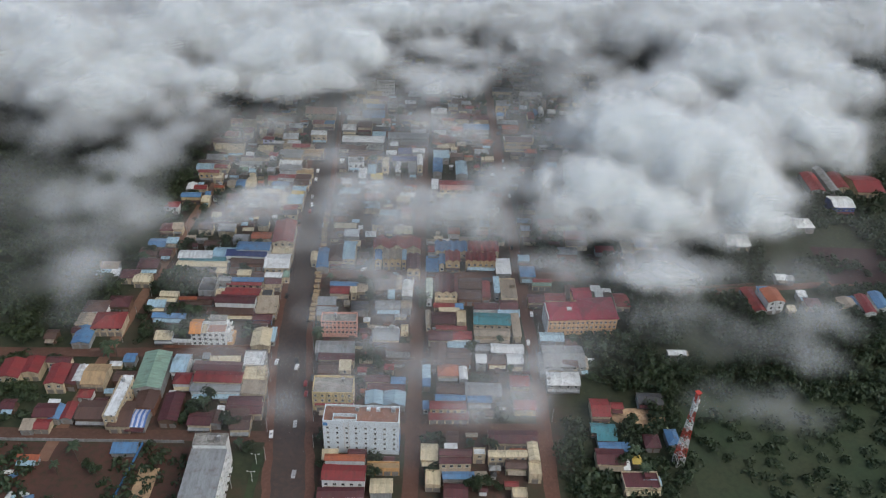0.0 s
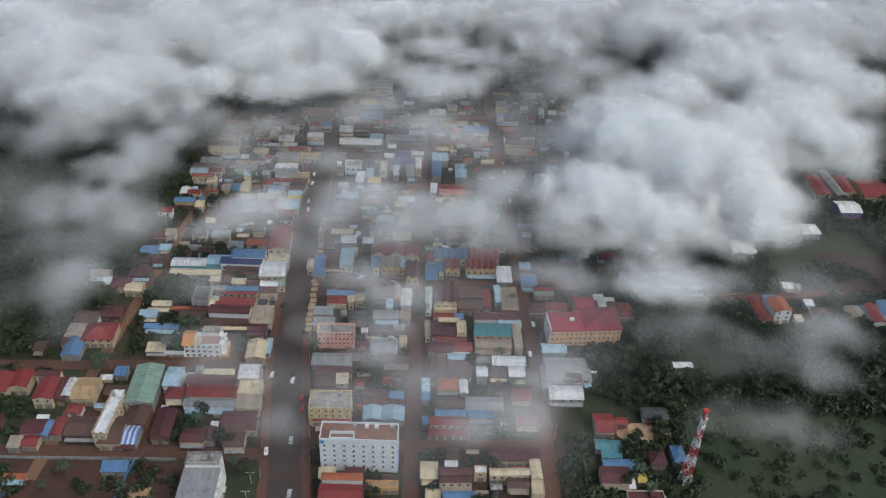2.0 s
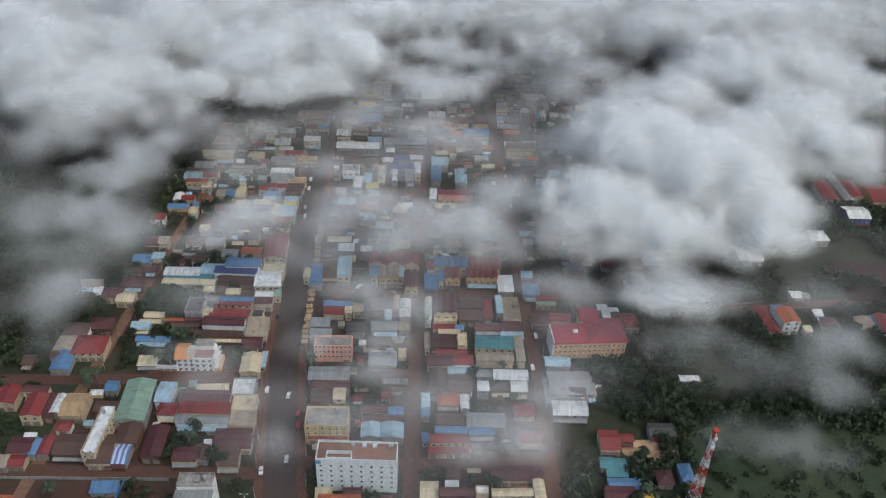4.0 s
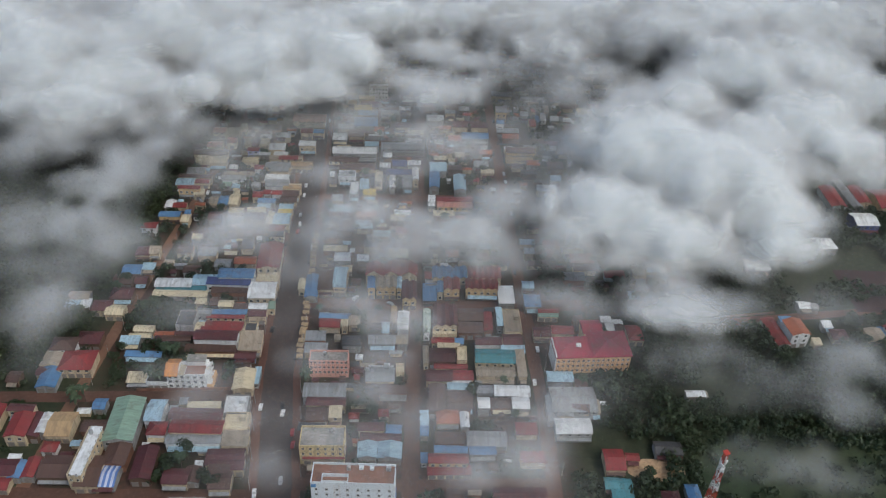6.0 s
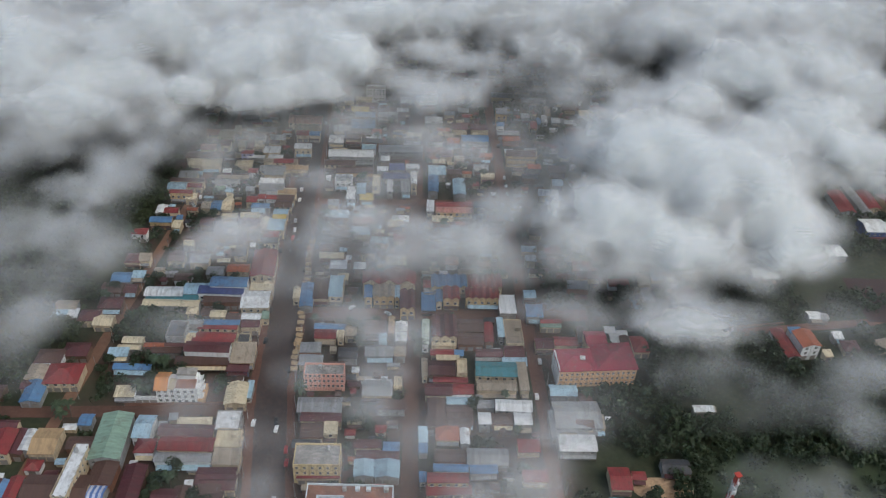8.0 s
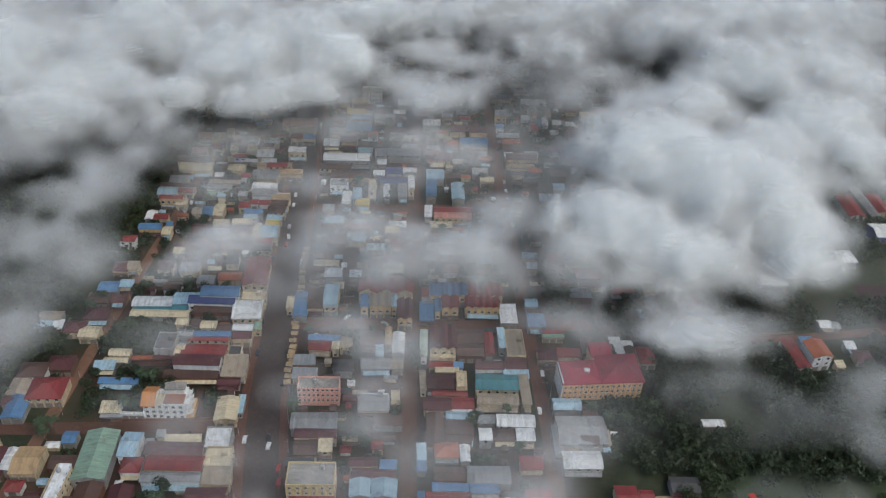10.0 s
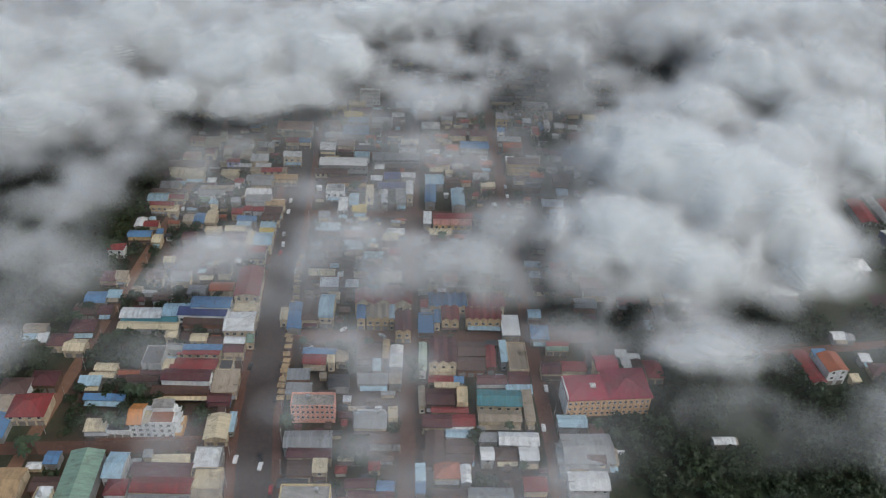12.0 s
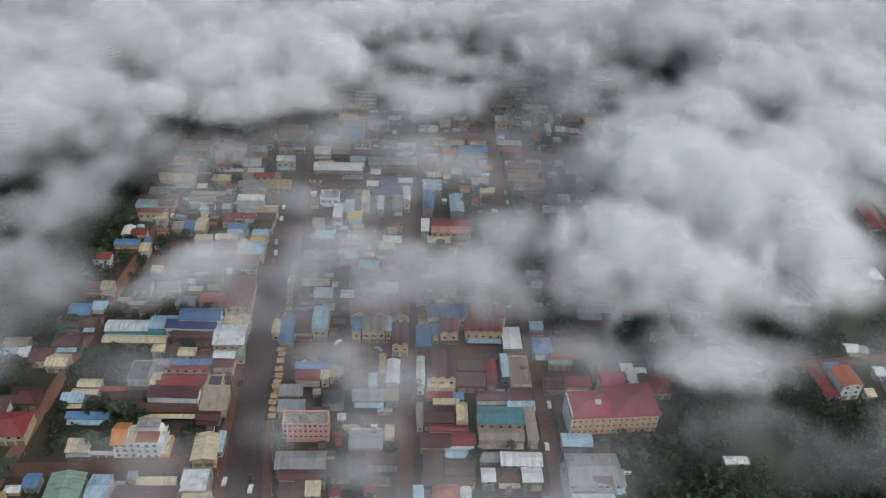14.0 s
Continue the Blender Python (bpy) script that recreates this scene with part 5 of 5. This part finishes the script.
# ---- radio mast ----
def mast(x, y, h):
    ob = base("radio_mast", "red and white lattice radio mast with antennas", "mast", pose(x, y, 0, 0, 0, 20))
    n = 8
    half = lambda z: 1.5 * (1 - z / h) ** 1.2 + 0.6
    for k in range(n):
        z0, z1 = h * k / n, h * (k + 1) / n
        b = Build()
        for sub in range(2):
            za, zb = z0 + (z1 - z0) * sub / 2, z0 + (z1 - z0) * (sub + 1) / 2
            ra, rb = half(za), half(zb)
            ca = [(-ra, -ra, za), (ra, -ra, za), (ra, ra, za), (-ra, ra, za)]
            cb = [(-rb, -rb, zb), (rb, -rb, zb), (rb, rb, zb), (-rb, rb, zb)]
            for i in range(4):
                j = (i + 1) % 4
                b.tube(ca[i], cb[i], 0.16, 0.16, 5).tube(ca[i], cb[j], 0.09, 0.09, 4).tube(ca[j], cb[i], 0.09, 0.09, 4).tube(cb[i], cb[j], 0.09, 0.09, 4)
        part("section", b, MASTRED if k in (1, 3, 5, 7) else MASTWHITE, ob)
    g = random.Random(3)
    for k in range(10):
        z, a = h * g.uniform(0.72, 0.99), k * 0.63
        r = half(z) + 0.5
        part("antenna", Build().box(r * math.cos(a) - 0.2, r * math.sin(a) - 0.2, z - 1.3, r * math.cos(a) + 0.2, r * math.sin(a) + 0.2, z + 1.3), MASTWHITE, ob)
    for k, (z, a) in enumerate(((0.86, 3.6), (0.8, 4.4), (0.62, 0.4), (0.9, 5.2), (0.5, 0.2))):
        c, s, r = math.cos(a), math.sin(a), half(h * z) + 0.3
        part("dish", Build().tube((r * c, r * s, h * z), (r * c + 0.5 * c, r * s + 0.5 * s, h * z), 0.9, 0.9, 12), MASTWHITE, ob)
    part("top_platform", Build().box(-1.2, -1.2, h - 0.1, 1.2, 1.2, h + 0.1), MASTRED, ob)


mast(122, 191, 47)


# ---- vehicles, poles, walls, small things ----
def car(paint, van=False):
    b = Build()
    hh = 1.95 if van else 1.42
    b.prism([(-2.2, 0.35), (-2.2, 0.85), (-1.2, 0.98), (-0.6, hh), (1.5, hh), (2.15, 0.95), (2.15, 0.35)], -0.88, 0.88)
    ob = base("van" if van else "car", ("white passenger van parked on the street" if van else "parked passenger car with dark windows"), "vehicle", pose(0, 0, 0), "vehicles on the streets")
    part("body", b, paint, ob)
    part("windscreen", Build().add([(-0.75, -1.14, 1.04), (0.75, -1.14, 1.04), (0.7, -0.66, hh - 0.08), (-0.7, -0.66, hh - 0.08)], [(0, 1, 2, 3)]), GLASS, ob)
    for s in (-1, 1):
        part("side_window", Build().box(s * 0.885 - 0.01, -0.5, 1.0, s * 0.885 + 0.01, 1.5, hh - 0.15), GLASS, ob)
        for yy in (-1.35, 1.35):
            part("wheel", Build().tube((s * 0.72, yy, 0.33), (s * 0.9, yy, 0.33), 0.33, 0.33, 10), TYRE, ob)
    return ob


cars = [car(CAR[0]), car(CAR[1]), car(CAR[2]), car(CAR[3]), car(CAR[0], True)]
first = set()


def park(k, x, y, turn):
    m = pose(x, y, 0.13, 0, 0, turn)
    if k in first:
        copy_thing(cars[k], m)
    else:
        first.add(k)
        cars[k].matrix_world = m


park(4, -72, 200, 3)
for i in range(30):
    y = rng.uniform(168, 640)
    cx = -59 - (y - 168) * 0.139 if y < 272 else -73.5 - (y - 272) * 0.0464
    park(rng.choice([0, 1, 1, 2, 2, 3, 4]), cx + rng.choice([-8.2, -7.6, -2.5, 2.5, 7.6, 8.2]) + rng.uniform(-0.4, 0.4), y, rng.choice([2, 182]) + rng.uniform(-6, 6))
for i in range(16):
    y = rng.uniform(240, 560)
    park(rng.choice([0, 0, 1, 2]), 60 - (y - 255) * 0.046 + rng.choice([-2.4, 2.4]), y, rng.choice([1, 181]))
for x, y in ((-104, 246), (-150, 430), (-148, 440), (-54, 320), (-40, 335), (-20, 331)):
    park(rng.choice([0, 1]), x, y, rng.uniform(0, 360))

pole = base("utility_pole", "grey concrete utility pole beside the street", "pole", pose(-84, 168, 0), "poles along the streets")
part("shaft", Build().tube((0, 0, -0.3), (0, 0, 9), 0.17, 0.1, 6), CONCRETE, pole)
part("cross_arm", Build().box(-1.0, -0.06, 8.2, 1.0, 0.06, 8.35), WOOD, pole)
for i in range(1, 30):
    y = 168 + i * 17
    cx = -59 - (y - 168) * 0.139 if y < 272 else -73.5 - (y - 272) * 0.0464
    copy_thing(pole, pose(cx - 10.6, y, 0, 0, 0, 3))
    copy_thing(pole, pose(cx + 10.6, y + 8, 0, 0, 0, 3))
for i in range(14):
    copy_thing(pole, pose(64.5 - i * 0.6, 215 + i * 22, 0, 0, 0, 3))
    if i < 7:
        copy_thing(pole, pose(-163.5 + i * 1.8, 262 + i * 20, 0, 0, 0, 3))

lamp = base("street_lamp", "white double-armed street lamp on the planted strip", "street lamp", pose(-75.5, 172, 0.2), "lamps on the strip")
part("post", Build().tube((0, 0, -0.2), (0, 0, 7), 0.12, 0.08, 6), MASTWHITE, lamp)
part("arm", Build().tube((-1.6, 0, 7.2), (0, 0, 6.9), 0.06, 0.06, 5).tube((0, 0, 6.9), (1.6, 0, 7.2), 0.06, 0.06, 5), MASTWHITE, lamp)
for s in (-1, 1):
    part("lantern", Build().box(s * 1.6 - 0.35, -0.14, 7.1, s * 1.6 + 0.35, 0.14, 7.28), MASTWHITE, lamp)
copy_thing(lamp, pose(-75.5, 182, 0.2))


def low_wall(pts, h, mat, label):
    b = Build()
    for (xa, ya), (xb, yb) in zip(pts, pts[1:]):
        dx, dy = xb - xa, yb - ya
        k = math.hypot(dx, dy)
        nx, ny = -dy / k * 0.1, dx / k * 0.1
        v = [(xa + nx, ya + ny), (xb + nx, yb + ny), (xb - nx, yb - ny), (xa - nx, ya - ny)]
        b.add([(*p, -0.2) for p in v] + [(*p, h) for p in v], [(7, 6, 5, 4), (0, 1, 5, 4)[::-1], (1, 2, 6, 5)[::-1], (2, 3, 7, 6)[::-1], (3, 0, 4, 7)[::-1]])
        for i in range(int(k / 3)):
            s = (i + 0.5) / max(1, int(k / 3))
            x, y = xa + dx * s, ya + dy * s
            b.box(x - 0.16, y - 0.16, -0.2, x + 0.16, y + 0.16, h + 0.2)
    return tagged(new("boundary_wall", b.mesh("boundary_wall", mat)), label, "wall")


low_wall([(-215, 191), (-112, 193.5)], 1.8, WALL["grey"], "pale grey boundary wall along the street")
low_wall([(-131, 192), (-135, 150)], 1.8, BLUEPAINT, "blue painted boundary wall across the lot")
low_wall([(-141, 259), (-90, 262)], 1.8, WALL["brick"], "reddish boundary wall in front of the villa")
low_wall([(150, 326), (200, 334)], 1.6, WALL["brown"], "dark wall along a narrow road")

sand = Build()
g = np.random.RandomState(2)
nx, ny = 34, 20
for j in range(ny + 1):
    for i in range(nx + 1):
        u, v = i / nx * 2 - 1, j / ny * 2 - 1
        e = max(0.0, 1 - u * u - v * v)
        z = e ** 0.5 * (0.7 + 1.3 * abs(noise.noise((u * 5, v * 4, 3.0)))) - 0.05
        sand.v.append((108.5 + u * 13.5, 219.5 + v * 6.5, z))
for j in range(ny):
    for i in range(nx):
        a = j * (nx + 1) + i
        sand.f.append((a, a + 1, a + nx + 2, a + nx + 1))
        sand.mi.append(0)
tagged(new("sand_heap", sand.mesh("sand_heap", SAND)), "heaps of pale yellow sand behind houses", "sand", kind="stuff")
scrap = [("white", -186, 173), ("blue", -183, 171), ("white", -180, 160), ("ltblue", -177, 158), ("white", -174, 161), ("blue", -171, 159), ("white", -178, 155)]
for i, (c, x, y) in enumerate(scrap):
    b = Build().prism([(-1.2, 0), (-1.1, 0.5 + 0.1 * i), (0.2, 1.1), (1.2, 0.4), (1.3, 0)], -2.2, 2.0)
    ob = new("scrap_heap", b.mesh("scrap_heap", ROOF[c]))
    ob.matrix_world = pose(x, y, 0.05, 0, 0, 40 * i)
    tagged(ob, "heap of discarded sheet metal on bare earth", "scrap", "scrap on the lot")
tagged(new("slab", Build().box(-128, 150, 0.02, -119, 178, 0.22).mesh("slab", SAND)), "pale concrete slab on the earth lot", "slab")

for x, y, z in ((-40, 226.5, 11.35), (-50, 277.5, 10.35), (-30, 198.5, 20.35), (-13, 198.5, 20.35), (-148, 222, 10.6)):
    copy_thing(tank, pose(x, y, z))

# market stalls along the main street
stall = base("market_stall", "market stall under a coloured awning", "stall", pose(-64, 300, 0.1), "stalls along the street")
part("awning", Build().prism([(-1.6, 2.2), (0, 2.9), (1.6, 2.2), (1.6, 2.26), (0, 2.98), (-1.6, 2.26)], -1.8, 1.8), ROOF["tan"], stall)
for sx in (-1.6, 1.6):
    for sy in (-1.4, 1.4):
        part("post", Build().tube((sx, sy, -0.2), (sx, sy, 2.3), 0.05, 0.05, 5), WOOD, stall)
part("table", Build().box(-1.4, -0.9, 0.7, 1.4, 0.9, 0.8).box(-1.2, -0.7, 0, -1.0, -0.5, 0.7).box(1.0, 0.5, 0, 1.2, 0.7, 0.7), WOOD, stall)
for i in range(26):
    y = 285 + i * 4.3 + rng.uniform(-1, 1)
    copy_thing(stall, pose(-73.5 - (y - 272) * 0.0464 + 9.5 + rng.uniform(-0.6, 0.8), y, 0.1, 0, 0, rng.uniform(-15, 15)))


# ---- clouds ----
def lattice_noise(x, y, z, seed):
    """Smooth value noise in space."""
    t = np.random.RandomState(seed).rand(32, 32, 32).astype(np.float32)
    i, f = [], []
    for c in (x, y, z):
        k = np.floor(c).astype(int)
        g = (c - k).astype(np.float32)
        i.append(k)
        f.append(g * g * g * (g * (g * 6 - 15) + 10))
    s = 0.0
    for a in (0, 1):
        for b in (0, 1):
            for c in (0, 1):
                w = (f[0] if a else 1 - f[0]) * (f[1] if b else 1 - f[1]) * (f[2] if c else 1 - f[2])
                s = s + w * t[(i[0] + a) % 32, (i[1] + b) % 32, (i[2] + c) % 32]
    return s


def fbm(x, y, z, seed, octaves=4, gain=0.5):
    s, k, n = 0.0, 1.0, 0.0
    for o in range(octaves):
        s = s + k * lattice_noise(x * 2 ** o + 5.3 * o, y * 2 ** o + 9.1 * o, z * 2 ** o + 3.7 * o, seed + o)
        n += k
        k *= gain
    return s / n


cloud_count = [0]


def C(x, y, z, rx, ry, thick, dense, wide=1.0):
    """A billowing cloud: level sheets of vapour one above another, thin at the rim and thick in the middle."""
    cloud_count[0] += 1
    layers = int(min(20, max(6, thick / 1.8)))
    grow = 1.4
    step = max(2.4, max(rx, ry) / 17)
    nx, ny = int(2 * rx * grow / step) + 2, int(2 * ry * grow / step) + 2
    gx, gy = np.meshgrid(np.linspace(-grow * rx, grow * rx, nx), np.linspace(-grow * ry, grow * ry, ny), indexing="ij")
    wx, wy = gx + x, gy + y
    away = np.sqrt((gx / rx) ** 2 + (gy / ry) ** 2)
    solid = 1 - (1 - dense) ** ((4.0 if dense > 0.7 else 2.4) / layers)
    soft = 1.2
    co, al, fa, n = [], [], [], 0
    idx = np.arange(nx * ny).reshape(nx, ny)
    for k in range(layers):
        h = (k + 0.5) / layers
        zk = z + thick * h + 0.37 * (cloud_count[0] % 7)
        big = fbm(wx / 34 / wide, wy / 34 / wide, zk / 30 / wide + 0 * wx, 11, 4, 0.55) - 0.5
        puff = np.abs(fbm(wx / 19 / wide, wy / 19 / wide, zk / 19 / wide + 0 * wx, 71, 2, 0.4) - 0.5)
        rise = 0.85 * (h - 0.35) / 0.65 if h > 0.35 else 0.8 * (0.35 - h) / 0.35
        body = 1.05 - np.sqrt(away ** 2 + rise ** 2) + (1.0 if dense > 0.7 else 1.3) * big + 0.25 - 0.95 * puff
        a = np.clip(body / soft, 0, 1) * np.clip((grow - away) / 0.3, 0, 1)
        a = solid * a * a * (3 - 2 * a)
        keep = (a[:-1, :-1] + a[1:, 1:] + a[1:, :-1] + a[:-1, 1:]) > 0.004
        co.append(np.stack([wx, wy, np.full_like(wx, zk)], -1).reshape(-1, 3))
        al.append(a.reshape(-1))
        fa.append(np.stack([idx[:-1, :-1], idx[1:, :-1], idx[1:, 1:], idx[:-1, 1:]], -1)[keep] + n)
        n += nx * ny
    co, al, fa = np.concatenate(co), np.concatenate(al), np.concatenate(fa)
    live = np.zeros(n, bool)
    live[fa.ravel()] = True
    remap = np.cumsum(live) - 1
    co, al, fa = co[live], al[live], remap[fa]
    me = bpy.data.meshes.new("cloud")
    me.vertices.add(len(co))
    me.vertices.foreach_set("co", co.astype(np.float32).ravel())
    me.loops.add(fa.size)
    me.loops.foreach_set("vertex_index", fa.astype(np.int32).ravel())
    me.polygons.add(len(fa))
    me.polygons.foreach_set("loop_start", np.arange(0, fa.size, 4, dtype=np.int32))
    me.update(calc_edges=True)
    at = me.attributes.new("vapour", "FLOAT", "POINT")
    at.data.foreach_set("value", al.astype(np.float32))
    me.materials.append(VAPOUR)
    ob = new("cloud", me)
    word = "thick white billowing cloud" if dense > 0.8 else ("soft grey-white cloud" if dense > 0.4 else "thin veil of grey mist")
    return tagged(ob, word + " drifting low over the town", "cloud", "clouds over the town")


C(97, 520, 46, 51, 37, 11, 0.30)
C(81, 420, 45, 34, 27, 10, 0.30)
C(141, 502, 49, 34, 29, 9, 0.50)
C(-235, 436, 46, 58, 35, 17, 0.60)
C(-178, 439, 47, 45, 27, 9, 0.45)
C(54, 536, 51, 52, 31, 9, 0.40)
C(50, 624, 48, 54, 37, 24, 0.93)
C(129, 639, 48, 68, 41, 25, 0.93)
C(13, 557, 49, 45, 33, 9, 0.50)
C(122, 314, 39, 43, 25, 9, 0.45)
C(94, 322, 39, 34, 20, 9, 0.45)
C(-29, 353, 41, 39, 23, 9, 0.26)
C(24, 333, 39, 35, 21, 9, 0.31)
C(-13, 404, 43, 40, 24, 9, 0.18)
C(-57, 333, 39, 26, 24, 10, 0.26)
C(-25, 524, 49, 31, 30, 9, 0.50)
C(231, 411, 45, 30, 22, 9, 0.45)
C(174, 480, 48, 41, 26, 20, 0.75)
C(132, 420, 41, 51, 42, 35, 0.98)
C(161, 393, 38, 58, 49, 43, 0.98)
C(187, 355, 41, 35, 37, 29, 0.98)
C(97, 357, 39, 40, 28, 27, 0.96)
C(126, 340, 38, 47, 28, 24, 0.95)
C(75, 335, 40, 26, 16, 16, 0.65)
C(51, 360, 47, 27, 22, 9, 0.31)
C(189, 329, 42, 27, 17, 16, 0.80)
C(160, 318, 41, 31, 19, 9, 0.50)
C(127, 282, 35, 33, 20, 19, 0.88)
C(151, 285, 37, 23, 13, 13, 0.60)
C(110, 298, 39, 23, 15, 9, 0.45)
C(131, 255, 35, 33, 20, 9, 0.21)
C(142, 233, 35, 31, 19, 9, 0.08)
C(152, 192, 35, 33, 20, 9, 0.22)
C(130, 190, 33, 17, 11, 9, 0.17)
C(200, 252, 39, 22, 22, 9, 0.25)
C(189, 225, 35, 19, 18, 9, 0.20)
C(175, 241, 35, 22, 15, 9, 0.08)
C(202, 292, 35, 25, 19, 9, 0.15)
C(1, 336, 37, 38, 23, 18, 0.62)
C(-18, 323, 36, 26, 15, 16, 0.53)
C(-42, 347, 41, 30, 23, 9, 0.40)
C(25, 348, 43, 28, 21, 9, 0.44)
C(35, 370, 45, 26, 17, 9, 0.31)
C(42, 324, 35, 26, 15, 9, 0.31)
C(-65, 394, 43, 22, 19, 9, 0.35)
C(-37, 387, 41, 29, 18, 9, 0.26)
C(9, 424, 47, 24, 22, 9, 0.48)
C(-11, 445, 43, 24, 17, 9, 0.31)
C(29, 506, 47, 29, 23, 17, 0.65)
C(-1, 488, 47, 26, 18, 15, 0.60)
C(-27, 475, 45, 26, 20, 9, 0.31)
C(46, 457, 45, 21, 16, 9, 0.13)
C(-103, 327, 41, 29, 21, 9, 0.50)
C(-119, 315, 41, 18, 15, 9, 0.45)
C(-90, 344, 41, 19, 15, 9, 0.42)
C(-73, 318, 35, 23, 19, 9, 0.25)
C(-22, 247, 35, 18, 13, 9, 0.32)
C(-13, 270, 35, 24, 14, 9, 0.28)
C(-23, 228, 33, 18, 13, 9, 0.29)
C(-32, 283, 35, 29, 17, 9, 0.26)
C(-52, 244, 33, 14, 17, 9, 0.17)
C(35, 203, 33, 26, 19, 9, 0.28)
C(47, 190, 33, 17, 14, 9, 0.39)
C(23, 186, 31, 15, 9, 9, 0.28)
C(-75, 210, 31, 16, 10, 9, 0.15)
C(-96, 215, 31, 25, 15, 9, 0.17)
C(-103, 232, 33, 26, 15, 9, 0.20)
C(-60, 190, 31, 15, 14, 9, 0.20)
C(-35, 202, 31, 18, 14, 9, 0.13)
C(60, 222, 33, 19, 14, 9, 0.17)
C(84, 288, 35, 27, 16, 9, 0.28)
C(65, 294, 35, 26, 15, 9, 0.34)
C(3, 216, 31, 21, 15, 9, 0.14)
C(-176, 389, 42, 25, 25, 21, 0.55)
C(-194, 367, 45, 27, 25, 9, 0.40)
C(-188, 335, 45, 40, 26, 10, 0.38)
C(-214, 339, 43, 29, 24, 9, 0.28)
C(-238, 404, 44, 29, 41, 25, 0.68)
C(-183, 267, 39, 20, 22, 9, 0.30)
C(-177, 300, 41, 26, 15, 9, 0.12)
C(-163, 324, 41, 27, 20, 9, 0.38)
C(-167, 413, 45, 20, 22, 9, 0.50)
C(-161, 453, 47, 26, 19, 9, 0.45)
C(-170, 240, 35, 19, 14, 9, 0.08)
C(-119, 276, 35, 29, 17, 9, 0.20)
C(-276, 516, 39, 88, 73, 46, 0.98)
C(-213, 562, 40, 86, 63, 43, 0.98)
C(-208, 481, 46, 62, 37, 25, 0.92)
C(-159, 477, 48, 36, 22, 17, 0.75)
C(-136, 529, 43, 55, 48, 35, 0.97)
C(-101, 573, 44, 48, 47, 33, 0.98)
C(-65, 540, 47, 34, 37, 27, 0.97)
C(-77, 492, 46, 34, 25, 20, 0.85)
C(-116, 479, 46, 37, 22, 16, 0.75)
C(-232, 447, 48, 48, 29, 21, 0.85)
C(-44, 537, 47, 22, 27, 18, 0.75)
C(-51, 461, 45, 29, 24, 9, 0.33)
C(-31, 634, 49, 54, 34, 22, 0.92)
C(18, 621, 48, 56, 38, 25, 0.95)
C(44, 581, 47, 32, 25, 17, 0.60)
C(-56, 607, 50, 41, 32, 21, 0.92)
C(-2, 576, 47, 38, 31, 9, 0.40)
C(90, 575, 45, 46, 31, 22, 0.80)
C(86, 627, 48, 54, 32, 21, 0.80)
C(119, 542, 48, 44, 26, 16, 0.60)
C(151, 604, 44, 61, 45, 30, 0.88)
C(194, 603, 43, 70, 55, 36, 0.93)
C(220, 537, 43, 56, 52, 36, 0.96)
C(267, 557, 44, 54, 51, 34, 0.96)
C(271, 648, 45, 79, 52, 31, 0.92)
C(329, 629, 45, 64, 54, 32, 0.90)
C(247, 474, 46, 40, 33, 25, 0.93)
C(263, 440, 45, 37, 29, 22, 0.92)
C(304, 508, 45, 35, 38, 26, 0.85)
C(211, 451, 45, 34, 29, 23, 0.85)
C(268, 407, 43, 20, 18, 14, 0.60)
C(139, 489, 46, 32, 21, 16, 0.60)
for cx, cy in ((-330, 650), (-180, 660), (-40, 665), (100, 670), (240, 660), (-330, 760), (-170, 760), (-20, 760), (140, 760), (330, 760), (-520, 620), (-420, 480), (460, 620), (520, 460), (-80, 880), (120, 880), (-280, 880), (330, 920), (560, 820), (-330, 590), (420, 720)):
    C(cx, cy, 48, 120, 90, 26, 0.93, 1.8)
for cx, cy, rx, ry, k in ((0, 300, 130, 90, 0.10), (-30, 400, 150, 80, 0.12), (-20, 500, 190, 110, 0.18), (0, 600, 210, 90, 0.3), (200, 330, 130, 100, 0.05), (-230, 350, 120, 110, 0.10), (10, 215, 110, 60, 0.08), (210, 520, 150, 120, 0.25), (-230, 500, 140, 100, 0.2)):
    C(cx, cy, 30, rx, ry, 12, k, 1.2)
